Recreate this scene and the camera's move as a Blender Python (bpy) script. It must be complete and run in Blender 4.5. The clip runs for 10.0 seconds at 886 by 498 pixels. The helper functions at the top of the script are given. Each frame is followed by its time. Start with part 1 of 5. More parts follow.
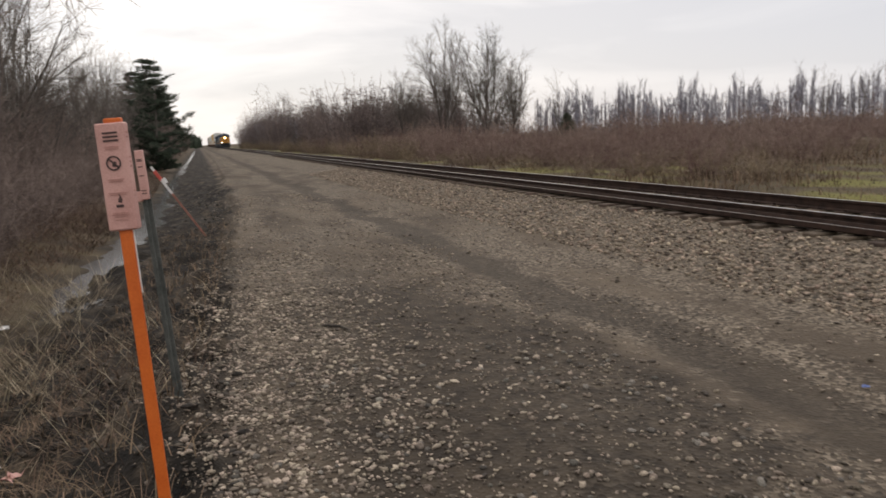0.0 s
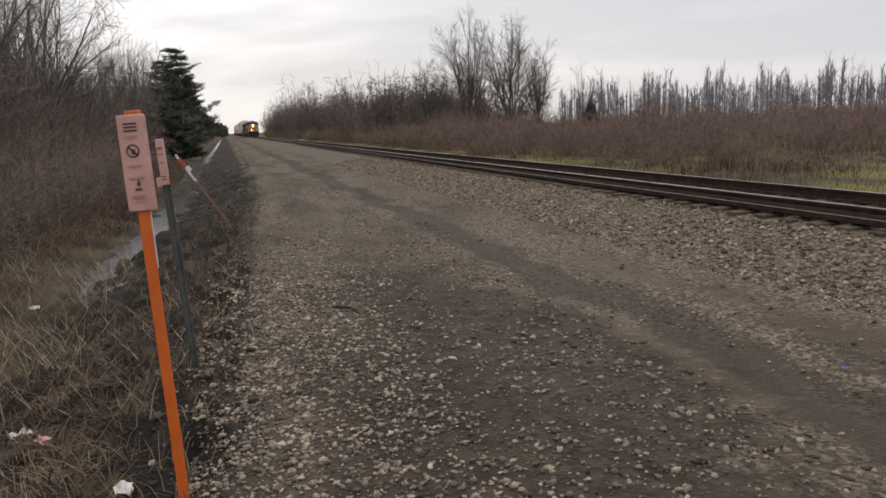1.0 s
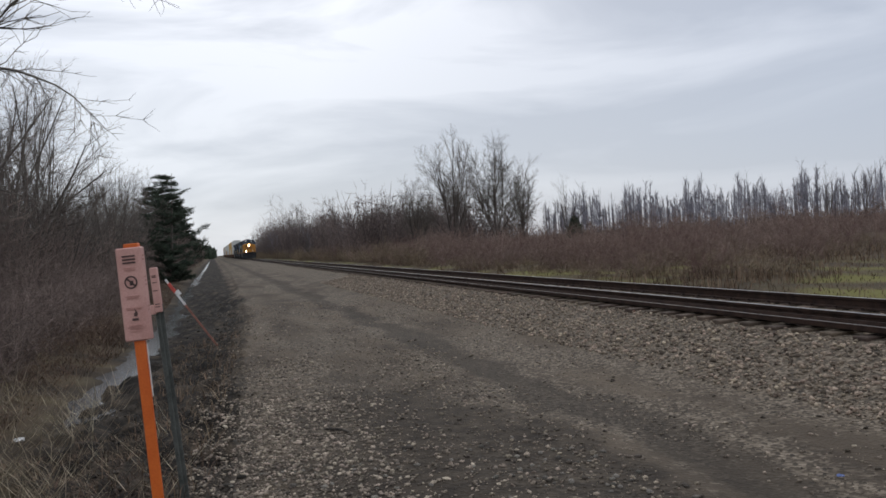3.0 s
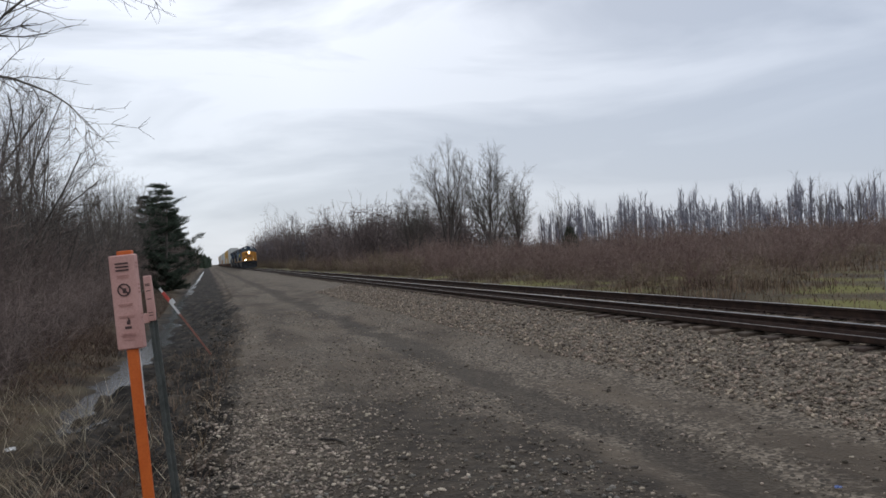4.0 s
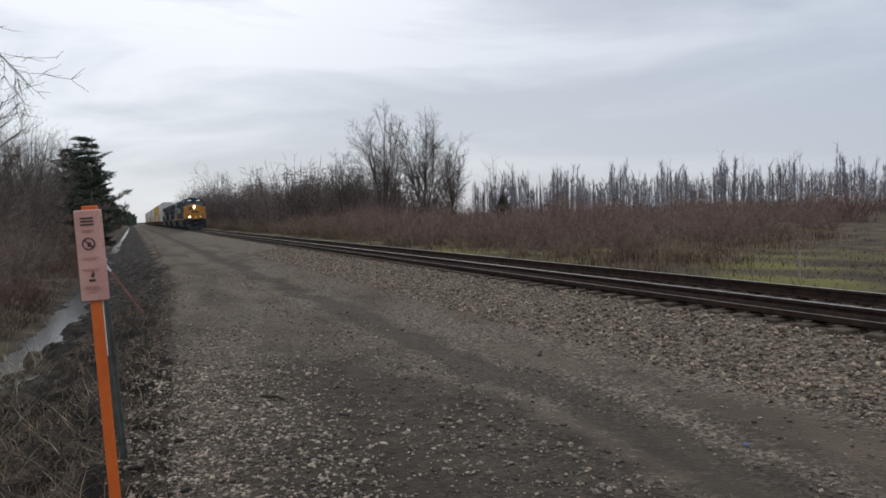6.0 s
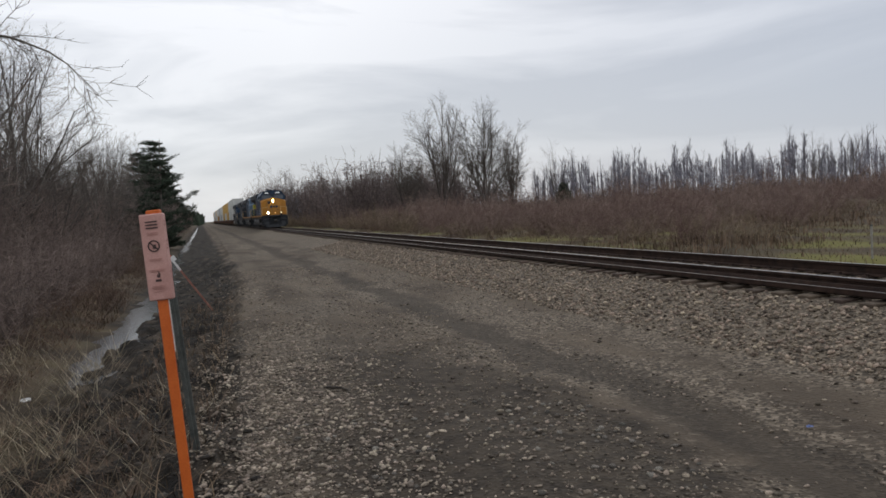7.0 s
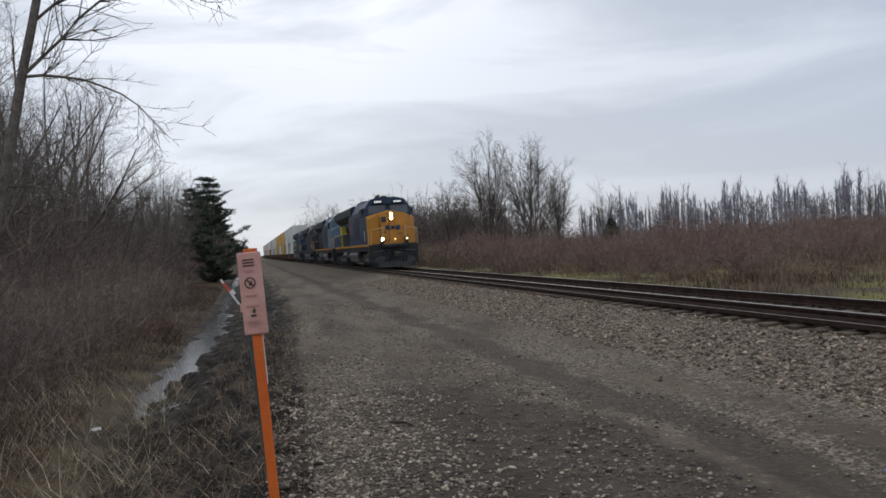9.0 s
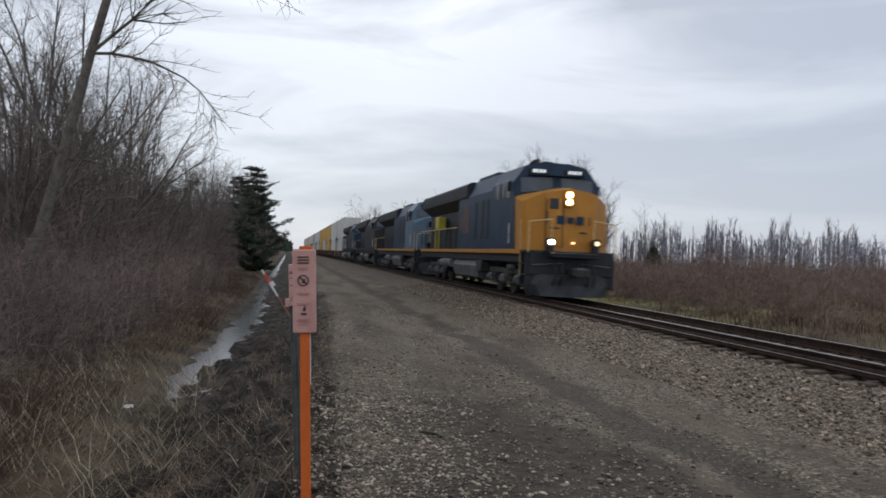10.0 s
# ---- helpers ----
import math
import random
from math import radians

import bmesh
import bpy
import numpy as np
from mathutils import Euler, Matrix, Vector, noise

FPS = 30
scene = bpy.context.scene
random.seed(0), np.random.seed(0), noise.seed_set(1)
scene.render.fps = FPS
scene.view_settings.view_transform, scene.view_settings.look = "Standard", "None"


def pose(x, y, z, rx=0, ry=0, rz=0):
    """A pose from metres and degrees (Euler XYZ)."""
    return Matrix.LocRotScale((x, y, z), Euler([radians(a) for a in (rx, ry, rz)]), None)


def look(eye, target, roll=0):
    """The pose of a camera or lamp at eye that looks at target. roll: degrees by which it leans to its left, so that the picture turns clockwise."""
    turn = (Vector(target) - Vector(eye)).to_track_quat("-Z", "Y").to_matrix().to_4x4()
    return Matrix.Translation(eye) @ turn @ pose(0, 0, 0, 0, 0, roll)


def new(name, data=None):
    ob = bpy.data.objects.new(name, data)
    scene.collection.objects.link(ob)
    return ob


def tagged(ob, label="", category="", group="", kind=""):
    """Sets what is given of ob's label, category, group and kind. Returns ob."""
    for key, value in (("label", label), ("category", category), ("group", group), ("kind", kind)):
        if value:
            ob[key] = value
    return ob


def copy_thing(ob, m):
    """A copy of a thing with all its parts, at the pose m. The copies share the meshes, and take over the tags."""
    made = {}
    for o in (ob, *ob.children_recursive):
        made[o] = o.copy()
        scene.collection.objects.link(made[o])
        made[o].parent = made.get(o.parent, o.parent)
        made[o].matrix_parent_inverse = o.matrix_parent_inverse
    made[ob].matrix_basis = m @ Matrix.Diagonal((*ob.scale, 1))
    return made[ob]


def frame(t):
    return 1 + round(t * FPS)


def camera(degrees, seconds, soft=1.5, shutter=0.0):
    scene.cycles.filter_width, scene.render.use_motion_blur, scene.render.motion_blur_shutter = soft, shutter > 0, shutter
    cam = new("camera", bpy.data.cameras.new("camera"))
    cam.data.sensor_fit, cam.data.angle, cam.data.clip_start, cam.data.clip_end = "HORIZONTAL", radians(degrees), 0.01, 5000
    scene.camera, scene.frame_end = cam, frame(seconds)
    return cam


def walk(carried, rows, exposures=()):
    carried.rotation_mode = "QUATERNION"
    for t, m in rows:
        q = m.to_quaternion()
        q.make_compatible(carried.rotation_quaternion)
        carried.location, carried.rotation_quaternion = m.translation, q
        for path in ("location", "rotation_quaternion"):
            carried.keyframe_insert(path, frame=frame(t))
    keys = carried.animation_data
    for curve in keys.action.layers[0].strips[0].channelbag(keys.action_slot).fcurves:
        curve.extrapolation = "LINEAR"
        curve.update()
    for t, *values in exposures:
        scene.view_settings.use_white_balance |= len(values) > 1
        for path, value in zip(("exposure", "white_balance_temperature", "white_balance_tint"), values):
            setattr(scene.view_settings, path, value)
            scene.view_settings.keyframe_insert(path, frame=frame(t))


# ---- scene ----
cam = camera(58.5, 10.0, soft=1.6, shutter=0.3)
PATH = [
    (0, (0.55, -0.161, 1.189), (1.122, 1.735, 0.907), -2.1),
    (0.5, (0.468, -0.356, 1.187), (1.153, 1.498, 0.878), -2.2),
    (1, (0.623, -0.533, 1.193), (1.135, 1.376, 0.887), -1.9),
    (1.5, (0.608, -0.608, 1.229), (1.174, 1.298, 1.018), -2.8),
    (2, (0.572, -0.619, 1.238), (1.02, 1.328, 1.137), -3.8),
    (2.5, (0.593, -0.646, 1.231), (1.075, 1.295, 1.207), -4.0),
    (2.7, (0.591, -0.647, 1.231), (1.134, 1.277, 1.207), -3.8),
    (4, (0.593, -0.612, 1.223), (1.165, 1.305, 1.229), -3.3),
    (4.5, (0.581, -0.639, 1.225), (1.097, 1.293, 1.244), -2.9),
    (5, (0.581, -0.705, 1.228), (1.03, 1.244, 1.212), -2.1),
    (5.5, (0.437, -0.765, 1.222), (0.995, 1.155, 1.189), -3.0),
    (6, (0.412, -0.808, 1.226), (1.141, 1.053, 1.14), -1.4),
    (6.2, (0.429, -0.849, 1.224), (1.121, 1.026, 1.132), -1.5),
    (7.3, (0.45, -0.929, 1.238), (0.988, 0.995, 1.139), -3.8),
    (7.5, (0.396, -0.922, 1.232), (0.907, 1.009, 1.138), -3.7),
    (8, (0.245, -0.897, 1.231), (0.866, 0.998, 1.079), -2.8),
    (8.5, (0.19, -0.919, 1.269), (0.735, 1.005, 1.272), -2.3),
    (9, (0.215, -1.005, 1.271), (0.692, 0.938, 1.262), -3.2),
    (9.5, (0.159, -0.879, 1.275), (0.634, 1.064, 1.284), 0.1),
    (10, (0.128, -0.893, 1.295), (0.512, 1.07, 1.31), 2.4),
]
walk(cam, [(t, look(eye, target, roll)) for t, eye, target, roll in PATH],
     [(0.0, 0.4, 8000, 14), (0.5, 0.3, 7900, 14), (1.0, 0.27, 7800, 14), (1.5, 0.22, 7650, 13), (2.0, -0.02, 7250, 11), (2.5, 0.01, 7050, 11), (4.0, 0.01, 6750, 10), (5.5, 0.01, 6850, 10), (7.5, 0.01, 7200, 11), (9.0, 0.02, 6850, 10), (10.0, 0.02, 6800, 10)])

# ---- world and light: an overcast winter sky ----
SUN_ELEV, SUN_ROT = 38.0, 20.0
world = bpy.data.worlds.new("overcast_sky")
scene.world = world
world.use_nodes = True
wn, wl = world.node_tree.nodes, world.node_tree.links
wn.clear()
w_out, w_bg = wn.new("ShaderNodeOutputWorld"), wn.new("ShaderNodeBackground")
w_sky = wn.new("ShaderNodeTexSky")
w_sky.sky_type, w_sky.sun_disc = "NISHITA", False
w_sky.sun_elevation, w_sky.sun_rotation = radians(SUN_ELEV), radians(SUN_ROT)
w_co, w_map = wn.new("ShaderNodeTexCoord"), wn.new("ShaderNodeMapping")
w_map.inputs["Scale"].default_value = (1.0, 1.0, 5.0)
w_map.inputs["Location"].default_value = (0.35, 0.1, 0.3)
w_noise = wn.new("ShaderNodeTexNoise")
w_noise.inputs["Scale"].default_value, w_noise.inputs["Detail"].default_value = 2.1, 7.0
w_noise.inputs["Roughness"].default_value, w_noise.inputs["Distortion"].default_value = 0.5, 0.5
w_ramp = wn.new("ShaderNodeValToRGB")
w_ramp.color_ramp.elements[0].position, w_ramp.color_ramp.elements[0].color = 0.4, (4.2, 4.75, 5.8, 1)
w_ramp.color_ramp.elements[1].position, w_ramp.color_ramp.elements[1].color = 0.58, (7.95, 8.6, 9.8, 1)
w_dir = wn.new("ShaderNodeVectorMath")
w_dir.operation = "DOT_PRODUCT"
w_dir.inputs[1].default_value = (0.93, 0.36, -0.1)
w_side = wn.new("ShaderNodeMapRange")
w_side.inputs["From Min"].default_value, w_side.inputs["From Max"].default_value = 0.45, 1.0
w_side.inputs["To Min"].default_value, w_side.inputs["To Max"].default_value = 0.0, 0.75
w_blue = wn.new("ShaderNodeMix")
w_blue.data_type = "RGBA"
w_blue.inputs["B"].default_value = (3.4, 4.0, 5.2, 1)
w_low = wn.new("ShaderNodeMapRange")
w_low.inputs["From Min"].default_value, w_low.inputs["From Max"].default_value = 0.34, 0.0
w_low.inputs["To Min"].default_value, w_low.inputs["To Max"].default_value = 0.0, 0.72
w_sep = wn.new("ShaderNodeSeparateXYZ")
w_hor = wn.new("ShaderNodeMix")
w_hor.data_type = "RGBA"
w_hor.inputs["B"].default_value = (4.55, 5.15, 5.95, 1)
w_mix = wn.new("ShaderNodeMix")
w_mix.data_type = "RGBA"
w_mix.inputs["Factor"].default_value = 0.93
wl.new(w_co.outputs["Generated"], w_map.inputs["Vector"])
wl.new(w_map.outputs["Vector"], w_noise.inputs["Vector"])
wl.new(w_noise.outputs["Fac"], w_ramp.inputs["Fac"])
wl.new(w_co.outputs["Generated"], w_dir.inputs[0])
wl.new(w_dir.outputs["Value"], w_side.inputs["Value"])
wl.new(w_side.outputs["Result"], w_blue.inputs["Factor"])
wl.new(w_co.outputs["Generated"], w_sep.inputs["Vector"])
wl.new(w_sep.outputs["Z"], w_low.inputs["Value"])
wl.new(w_low.outputs["Result"], w_hor.inputs["Factor"])
wl.new(w_ramp.outputs["Color"], w_hor.inputs["A"])
wl.new(w_hor.outputs["Result"], w_blue.inputs["A"])
wl.new(w_sky.outputs["Color"], w_mix.inputs["A"])
wl.new(w_blue.outputs["Result"], w_mix.inputs["B"])
wl.new(w_mix.outputs["Result"], w_bg.inputs["Color"])
w_bg.inputs["Strength"].default_value = 0.122
wl.new(w_bg.outputs["Background"], w_out.inputs["Surface"])

sun_data = bpy.data.lights.new("sun", "SUN")
sun_data.energy, sun_data.angle, sun_data.color = 0.5, radians(25), (1.0, 0.97, 0.93)
sun = new("sun", sun_data)
sun.matrix_world = look((0, 0, 60), (-20, -55, 60 - 46))


# ---- materials ----
def surf(name, c1, c2, scale=4.0, rough=0.85, bump=0.3, fine=60.0, metal=0.0, rand="", spread=0.25, c3=None, c3_at=0.62, dist=0.01, spec=0.4):
    m = bpy.data.materials.new(name)
    m.use_nodes = True
    n, l = m.node_tree.nodes, m.node_tree.links
    b = n["Principled BSDF"]
    b.inputs["Roughness"].default_value, b.inputs["Metallic"].default_value = rough, metal
    b.inputs["Specular IOR Level"].default_value = spec
    co = n.new("ShaderNodeTexCoord")
    big, small = n.new("ShaderNodeTexNoise"), n.new("ShaderNodeTexNoise")
    big.inputs["Scale"].default_value, big.inputs["Detail"].default_value = scale, 5.0
    small.inputs["Scale"].default_value, small.inputs["Detail"].default_value = fine, 3.0
    l.new(co.outputs["Object"], big.inputs["Vector"])
    l.new(co.outputs["Object"], small.inputs["Vector"])
    add = n.new("ShaderNodeMix")
    add.inputs["Factor"].default_value = 0.4
    l.new(big.outputs["Fac"], add.inputs["A"])
    l.new(small.outputs["Fac"], add.inputs["B"])
    ramp = n.new("ShaderNodeValToRGB")
    e = ramp.color_ramp.elements
    e[0].position, e[0].color = 0.38, (*c1, 1)
    e[1].position, e[1].color = 0.6, (*c2, 1)
    if c3:
        e3 = e.new(c3_at)
        e3.color = (*c3, 1)
    l.new(add.outputs["Result"], ramp.inputs["Fac"])
    col = ramp.outputs["Color"]
    if rand:
        if rand == "object":
            src = n.new("ShaderNodeObjectInfo").outputs["Random"]
        else:
            src = n.new("ShaderNodeNewGeometry").outputs["Random Per Island"]
        mr = n.new("ShaderNodeMapRange")
        mr.inputs["To Min"].default_value, mr.inputs["To Max"].default_value = 1 - spread, 1 + spread
        l.new(src, mr.inputs["Value"])
        hs = n.new("ShaderNodeHueSaturation")
        l.new(mr.outputs["Result"], hs.inputs["Value"])
        tw = n.new("ShaderNodeMath")
        tw.operation = "MULTIPLY_ADD"
        l.new(src, tw.inputs[0])
        tw.inputs[1].default_value, tw.inputs[2].default_value = 7.31, 0.0
        fr = n.new("ShaderNodeMath")
        fr.operation = "FRACT"
        l.new(tw.outputs["Value"], fr.inputs[0])
        hr = n.new("ShaderNodeMapRange")
        hr.inputs["To Min"].default_value, hr.inputs["To Max"].default_value = 0.485, 0.512
        l.new(fr.outputs["Value"], hr.inputs["Value"])
        l.new(hr.outputs["Result"], hs.inputs["Hue"])
        l.new(col, hs.inputs["Color"])
        col = hs.outputs["Color"]
    l.new(col, b.inputs["Base Color"])
    if bump:
        bp = n.new("ShaderNodeBump")
        bp.inputs["Strength"].default_value, bp.inputs["Distance"].default_value = bump, dist
        l.new(small.outputs["Fac"], bp.inputs["Height"])
        l.new(bp.outputs["Normal"], b.inputs["Normal"])
    return m


def glow(name, color, strength):
    m = bpy.data.materials.new(name)
    m.use_nodes = True
    b = m.node_tree.nodes["Principled BSDF"]
    b.inputs["Base Color"].default_value = (*color, 1)
    b.inputs["Emission Color"].default_value = (*color, 1)
    b.inputs["Emission Strength"].default_value = strength
    return m


def ground_material():
    """Bank, gravel road, ballast shoulder and field by their place across the line, with dirt and stone at two sizes."""
    m = bpy.data.materials.new("ground")
    m.use_nodes = True
    n, l = m.node_tree.nodes, m.node_tree.links
    b = n["Principled BSDF"]
    b.inputs["Roughness"].default_value = 0.93
    b.inputs["Specular IOR Level"].default_value = 0.25
    co, sep = n.new("ShaderNodeTexCoord"), n.new("ShaderNodeSeparateXYZ")

    def noise_tex(scale, detail=4.0, stretch=None):
        t = n.new("ShaderNodeTexNoise")
        t.inputs["Scale"].default_value, t.inputs["Detail"].default_value = scale, detail
        if stretch:
            mp = n.new("ShaderNodeMapping")
            mp.inputs["Scale"].default_value = stretch
            l.new(co.outputs["Object"], mp.inputs["Vector"])
            l.new(mp.outputs["Vector"], t.inputs["Vector"])
        else:
            l.new(co.outputs["Object"], t.inputs["Vector"])
        return t.outputs["Fac"]

    def ramp_of(fac, stops):
        r = n.new("ShaderNodeValToRGB")
        e = r.color_ramp.elements
        e[0].position, e[0].color = stops[0][0], (*stops[0][1], 1)
        e[1].position, e[1].color = stops[-1][0], (*stops[-1][1], 1)
        for p, c in stops[1:-1]:
            k = e.new(p)
            k.color = (*c, 1)
        l.new(fac, r.inputs["Fac"])
        return r.outputs["Color"]

    def math_node(op, a, c):
        k = n.new("ShaderNodeMath")
        k.operation = op
        for i, v in enumerate((a, c)):
            if isinstance(v, (int, float)):
                k.inputs[i].default_value = v
            else:
                l.new(v, k.inputs[i])
        return k.outputs["Value"]

    def step(v, lo, hi):
        r = n.new("ShaderNodeMapRange")
        r.interpolation_type = "SMOOTHSTEP"
        r.inputs["From Min"].default_value, r.inputs["From Max"].default_value = lo, hi
        l.new(v, r.inputs["Value"])
        return r.outputs["Result"]

    def mixed(fac, a, c):
        k = n.new("ShaderNodeMix")
        k.data_type = "RGBA"
        l.new(fac, k.inputs["Factor"])
        l.new(a, k.inputs["A"])
        l.new(c, k.inputs["B"])
        return k.outputs["Result"]

    l.new(co.outputs["Object"], sep.inputs["Vector"])
    warp = noise_tex(0.55, 5.0)
    x = math_node("ADD", sep.outputs["X"], math_node("MULTIPLY", math_node("SUBTRACT", warp, 0.5), 1.6))
    vor = n.new("ShaderNodeTexVoronoi")
    vor.inputs["Scale"].default_value = 30.0
    l.new(co.outputs["Object"], vor.inputs["Vector"])
    stone = ramp_of(vor.outputs["Color"], ((0.0, (0.026, 0.022, 0.018)), (0.5, (0.108, 0.085, 0.062)), (1.0, (0.305, 0.252, 0.192))))
    dirt = ramp_of(noise_tex(1.3, 6.0, (1.0, 0.3, 1.0)), ((0.35, (0.058, 0.044, 0.032)), (0.65, (0.13, 0.101, 0.072))))
    # dark bank mud; its near-black tone also paints shadow below the ledges
    mud = ramp_of(noise_tex(2.4, 6.0), ((0.38, (0.006, 0.005, 0.004)), (0.52, (0.02, 0.016, 0.012)), (0.68, (0.072, 0.055, 0.039))))
    field = ramp_of(noise_tex(0.9, 6.0), ((0.36, (0.04, 0.029, 0.019)), (0.52, (0.08, 0.057, 0.035)), (0.66, (0.12, 0.095, 0.055))))
    moss = ramp_of(noise_tex(0.45, 6.0, (1.0, 0.4, 1.0)), ((0.38, (0.04, 0.028, 0.018)), (0.5, (0.085, 0.066, 0.034)), (0.62, (0.15, 0.14, 0.04))))
    patch = noise_tex(0.8, 5.0, (1.0, 0.35, 1.0))
    cover = step(math_node("ADD", patch, math_node("MULTIPLY", noise_tex(9.0, 3.0), 0.35)), 0.6, 0.78)
    road = mixed(cover, dirt, stone)
    # two wheel tracks worn to bare dirt
    def band(centre, half):
        d = math_node("ABSOLUTE", math_node("SUBTRACT", x, centre), 0.0)
        return math_node("SUBTRACT", 1.0, step(d, half * 0.4, half))
    worn = ramp_of(noise_tex(3.0, 5.0, (1.0, 0.2, 1.0)), ((0.35, (0.02, 0.015, 0.011)), (0.65, (0.046, 0.036, 0.026))))
    road = mixed(math_node("MULTIPLY", band(4.3, 0.5), 0.66), road, worn)
    road = mixed(math_node("MULTIPLY", band(2.35, 0.4), 0.22), road, worn)
    damp = ramp_of(noise_tex(6.0, 5.0), ((0.35, (0.016, 0.012, 0.009)), (0.65, (0.058, 0.045, 0.032))))
    dx = math_node("MULTIPLY", math_node("SUBTRACT", x, 2.3), 0.6)
    dy = math_node("MULTIPLY", math_node("SUBTRACT", sep.outputs["Y"], 5.2), 0.2)
    near = math_node("ADD", math_node("MULTIPLY", dx, dx), math_node("MULTIPLY", dy, dy))
    near = math_node("ADD", near, math_node("MULTIPLY", math_node("SUBTRACT", noise_tex(1.6, 6.0), 0.5), 2.4))
    road = mixed(math_node("MULTIPLY", math_node("SUBTRACT", 1.0, step(near, 0.3, 1.2)), 0.8), road, damp)
    edge = math_node("MULTIPLY", math_node("MINIMUM", sep.outputs["Y"], 26.0), 0.043)
    c = mixed(step(math_node("SUBTRACT", x, edge), 0.15, 0.7), mud, road)
    c = mixed(step(x, 5.7, 6.5), c, stone)
    c = mixed(step(x, 11.6, 12.6), c, moss)
    c = mixed(step(x, 20.0, 28.0), c, field)
    c = mixed(math_node("SUBTRACT", 1.0, step(x, -2.4, -1.1)), c, field)
    l.new(c, b.inputs["Base Color"])
    bp = n.new("ShaderNodeBump")
    bp.inputs["Strength"].default_value, bp.inputs["Distance"].default_value = 0.7, 0.02
    l.new(math_node("ADD", vor.outputs["Distance"], noise_tex(14.0, 6.0)), bp.inputs["Height"])
    l.new(bp.outputs["Normal"], b.inputs["Normal"])
    return m


M_GROUND = ground_material()
M_STONE = surf("crushed_stone", (0.074, 0.057, 0.042), (0.29, 0.238, 0.182), 9, 0.9, 0.4, 80, rand="island", spread=0.75)
M_STONE_ONE = surf("crushed_stone_single", (0.085, 0.075, 0.062), (0.23, 0.21, 0.178), 9, 0.9, 0.4, 80, rand="object", spread=0.6)
M_CHIPS = surf("mixed_stone_chips", (0.074, 0.056, 0.042), (0.38, 0.315, 0.245), 5, 0.9, 0.4, 80, rand="island", spread=0.7)
M_BALLAST = surf("ballast_stone", (0.11, 0.08, 0.058), (0.36, 0.288, 0.215), 7, 0.9, 0.4, 80, rand="island", spread=0.7)
M_CLOD = surf("wet_mud", (0.012, 0.01, 0.008), (0.062, 0.05, 0.038), 5, 0.8, 0.6, 40, rand="island", spread=0.5, dist=0.02)
M_RUST = surf("rusted_rail_steel", (0.018, 0.011, 0.009), (0.05, 0.029, 0.021), 6, 0.85, 0.3, 90, spec=0.2)
M_POLISH = surf("polished_rail_head", (0.42, 0.41, 0.41), (0.6, 0.59, 0.58), 3, 0.28, 0.05, 60, metal=1.0)
M_TIE = surf("creosoted_tie", (0.05, 0.036, 0.026), (0.13, 0.093, 0.068), 3, 0.9, 0.5, 50, rand="object", spread=0.3)
M_PINK = surf("faded_pink_plastic", (0.48, 0.25, 0.215), (0.6, 0.34, 0.295), 5, 0.6, 0.08, 120)
M_ORANGE = surf("orange_post_plastic", (0.56, 0.1, 0.013), (0.66, 0.14, 0.022), 6, 0.5, 0.1, 90)
M_GREEN_POST = surf("weathered_steel_post", (0.045, 0.05, 0.045), (0.1, 0.105, 0.095), 8, 0.7, 0.2, 80)
M_PRINT = surf("dark_print", (0.05, 0.03, 0.028), (0.09, 0.05, 0.045), 20, 0.7, 0)
M_PRINT_PALE = surf("faded_print", (0.4, 0.2, 0.17), (0.5, 0.26, 0.22), 20, 0.7, 0)
M_RED = surf("red_tape", (0.42, 0.05, 0.04), (0.6, 0.1, 0.07), 9, 0.5, 0.1)
M_WHITE = surf("white_paint_worn", (0.55, 0.53, 0.5), (0.75, 0.74, 0.72), 7, 0.5, 0.1)
M_STAKE = surf("reddish_stake", (0.2, 0.08, 0.06), (0.34, 0.15, 0.11), 9, 0.7, 0.2)
M_BARK = surf("grey_brown_bark", (0.065, 0.055, 0.048), (0.15, 0.13, 0.113), 6, 0.95, 0.8, 30, rand="object", spread=0.25, dist=0.02)
M_TWIG = surf("bare_twigs", (0.095, 0.08, 0.07), (0.18, 0.155, 0.135), 2, 0.95, 0.0, rand="object", spread=0.25)
M_BRUSH_R = surf("red_brown_brush", (0.125, 0.07, 0.06), (0.26, 0.19, 0.155), 0.16, 0.95, 0.0, fine=3, rand="island", spread=0.4)
M_BRUSH_T = surf("tan_brush", (0.12, 0.09, 0.06), (0.27, 0.205, 0.135), 0.3, 0.95, 0.0, fine=3, rand="island", spread=0.35)
M_BRUSH_D = surf("dull_brown_brush", (0.09, 0.07, 0.066), (0.205, 0.16, 0.145), 0.1, 0.95, 0.0, fine=3, rand="island", spread=0.3)
M_BRUSH_L = surf("grey_brown_brush", (0.11, 0.084, 0.073), (0.235, 0.178, 0.152), 0.4, 0.95, 0.0, fine=3, rand="island", spread=0.4)
M_SCRUB = surf("red_brown_scrub", (0.06, 0.036, 0.027), (0.16, 0.105, 0.075), 0.5, 0.95, 0.0, fine=3, rand="island", spread=0.5)
M_STRAW = surf("dead_grass", (0.07, 0.045, 0.029), (0.2, 0.138, 0.087), 0.8, 0.9, 0.0, fine=5, rand="island", spread=0.4)
M_PALE = surf("bleached_stalks", (0.22, 0.17, 0.11), (0.46, 0.39, 0.28), 2, 0.85, 0.0, fine=8, rand="island", spread=0.4)
M_NEEDLE = surf("pine_needles", (0.016, 0.026, 0.016), (0.042, 0.06, 0.034), 2, 0.8, 0.0, rand="island", spread=0.4)
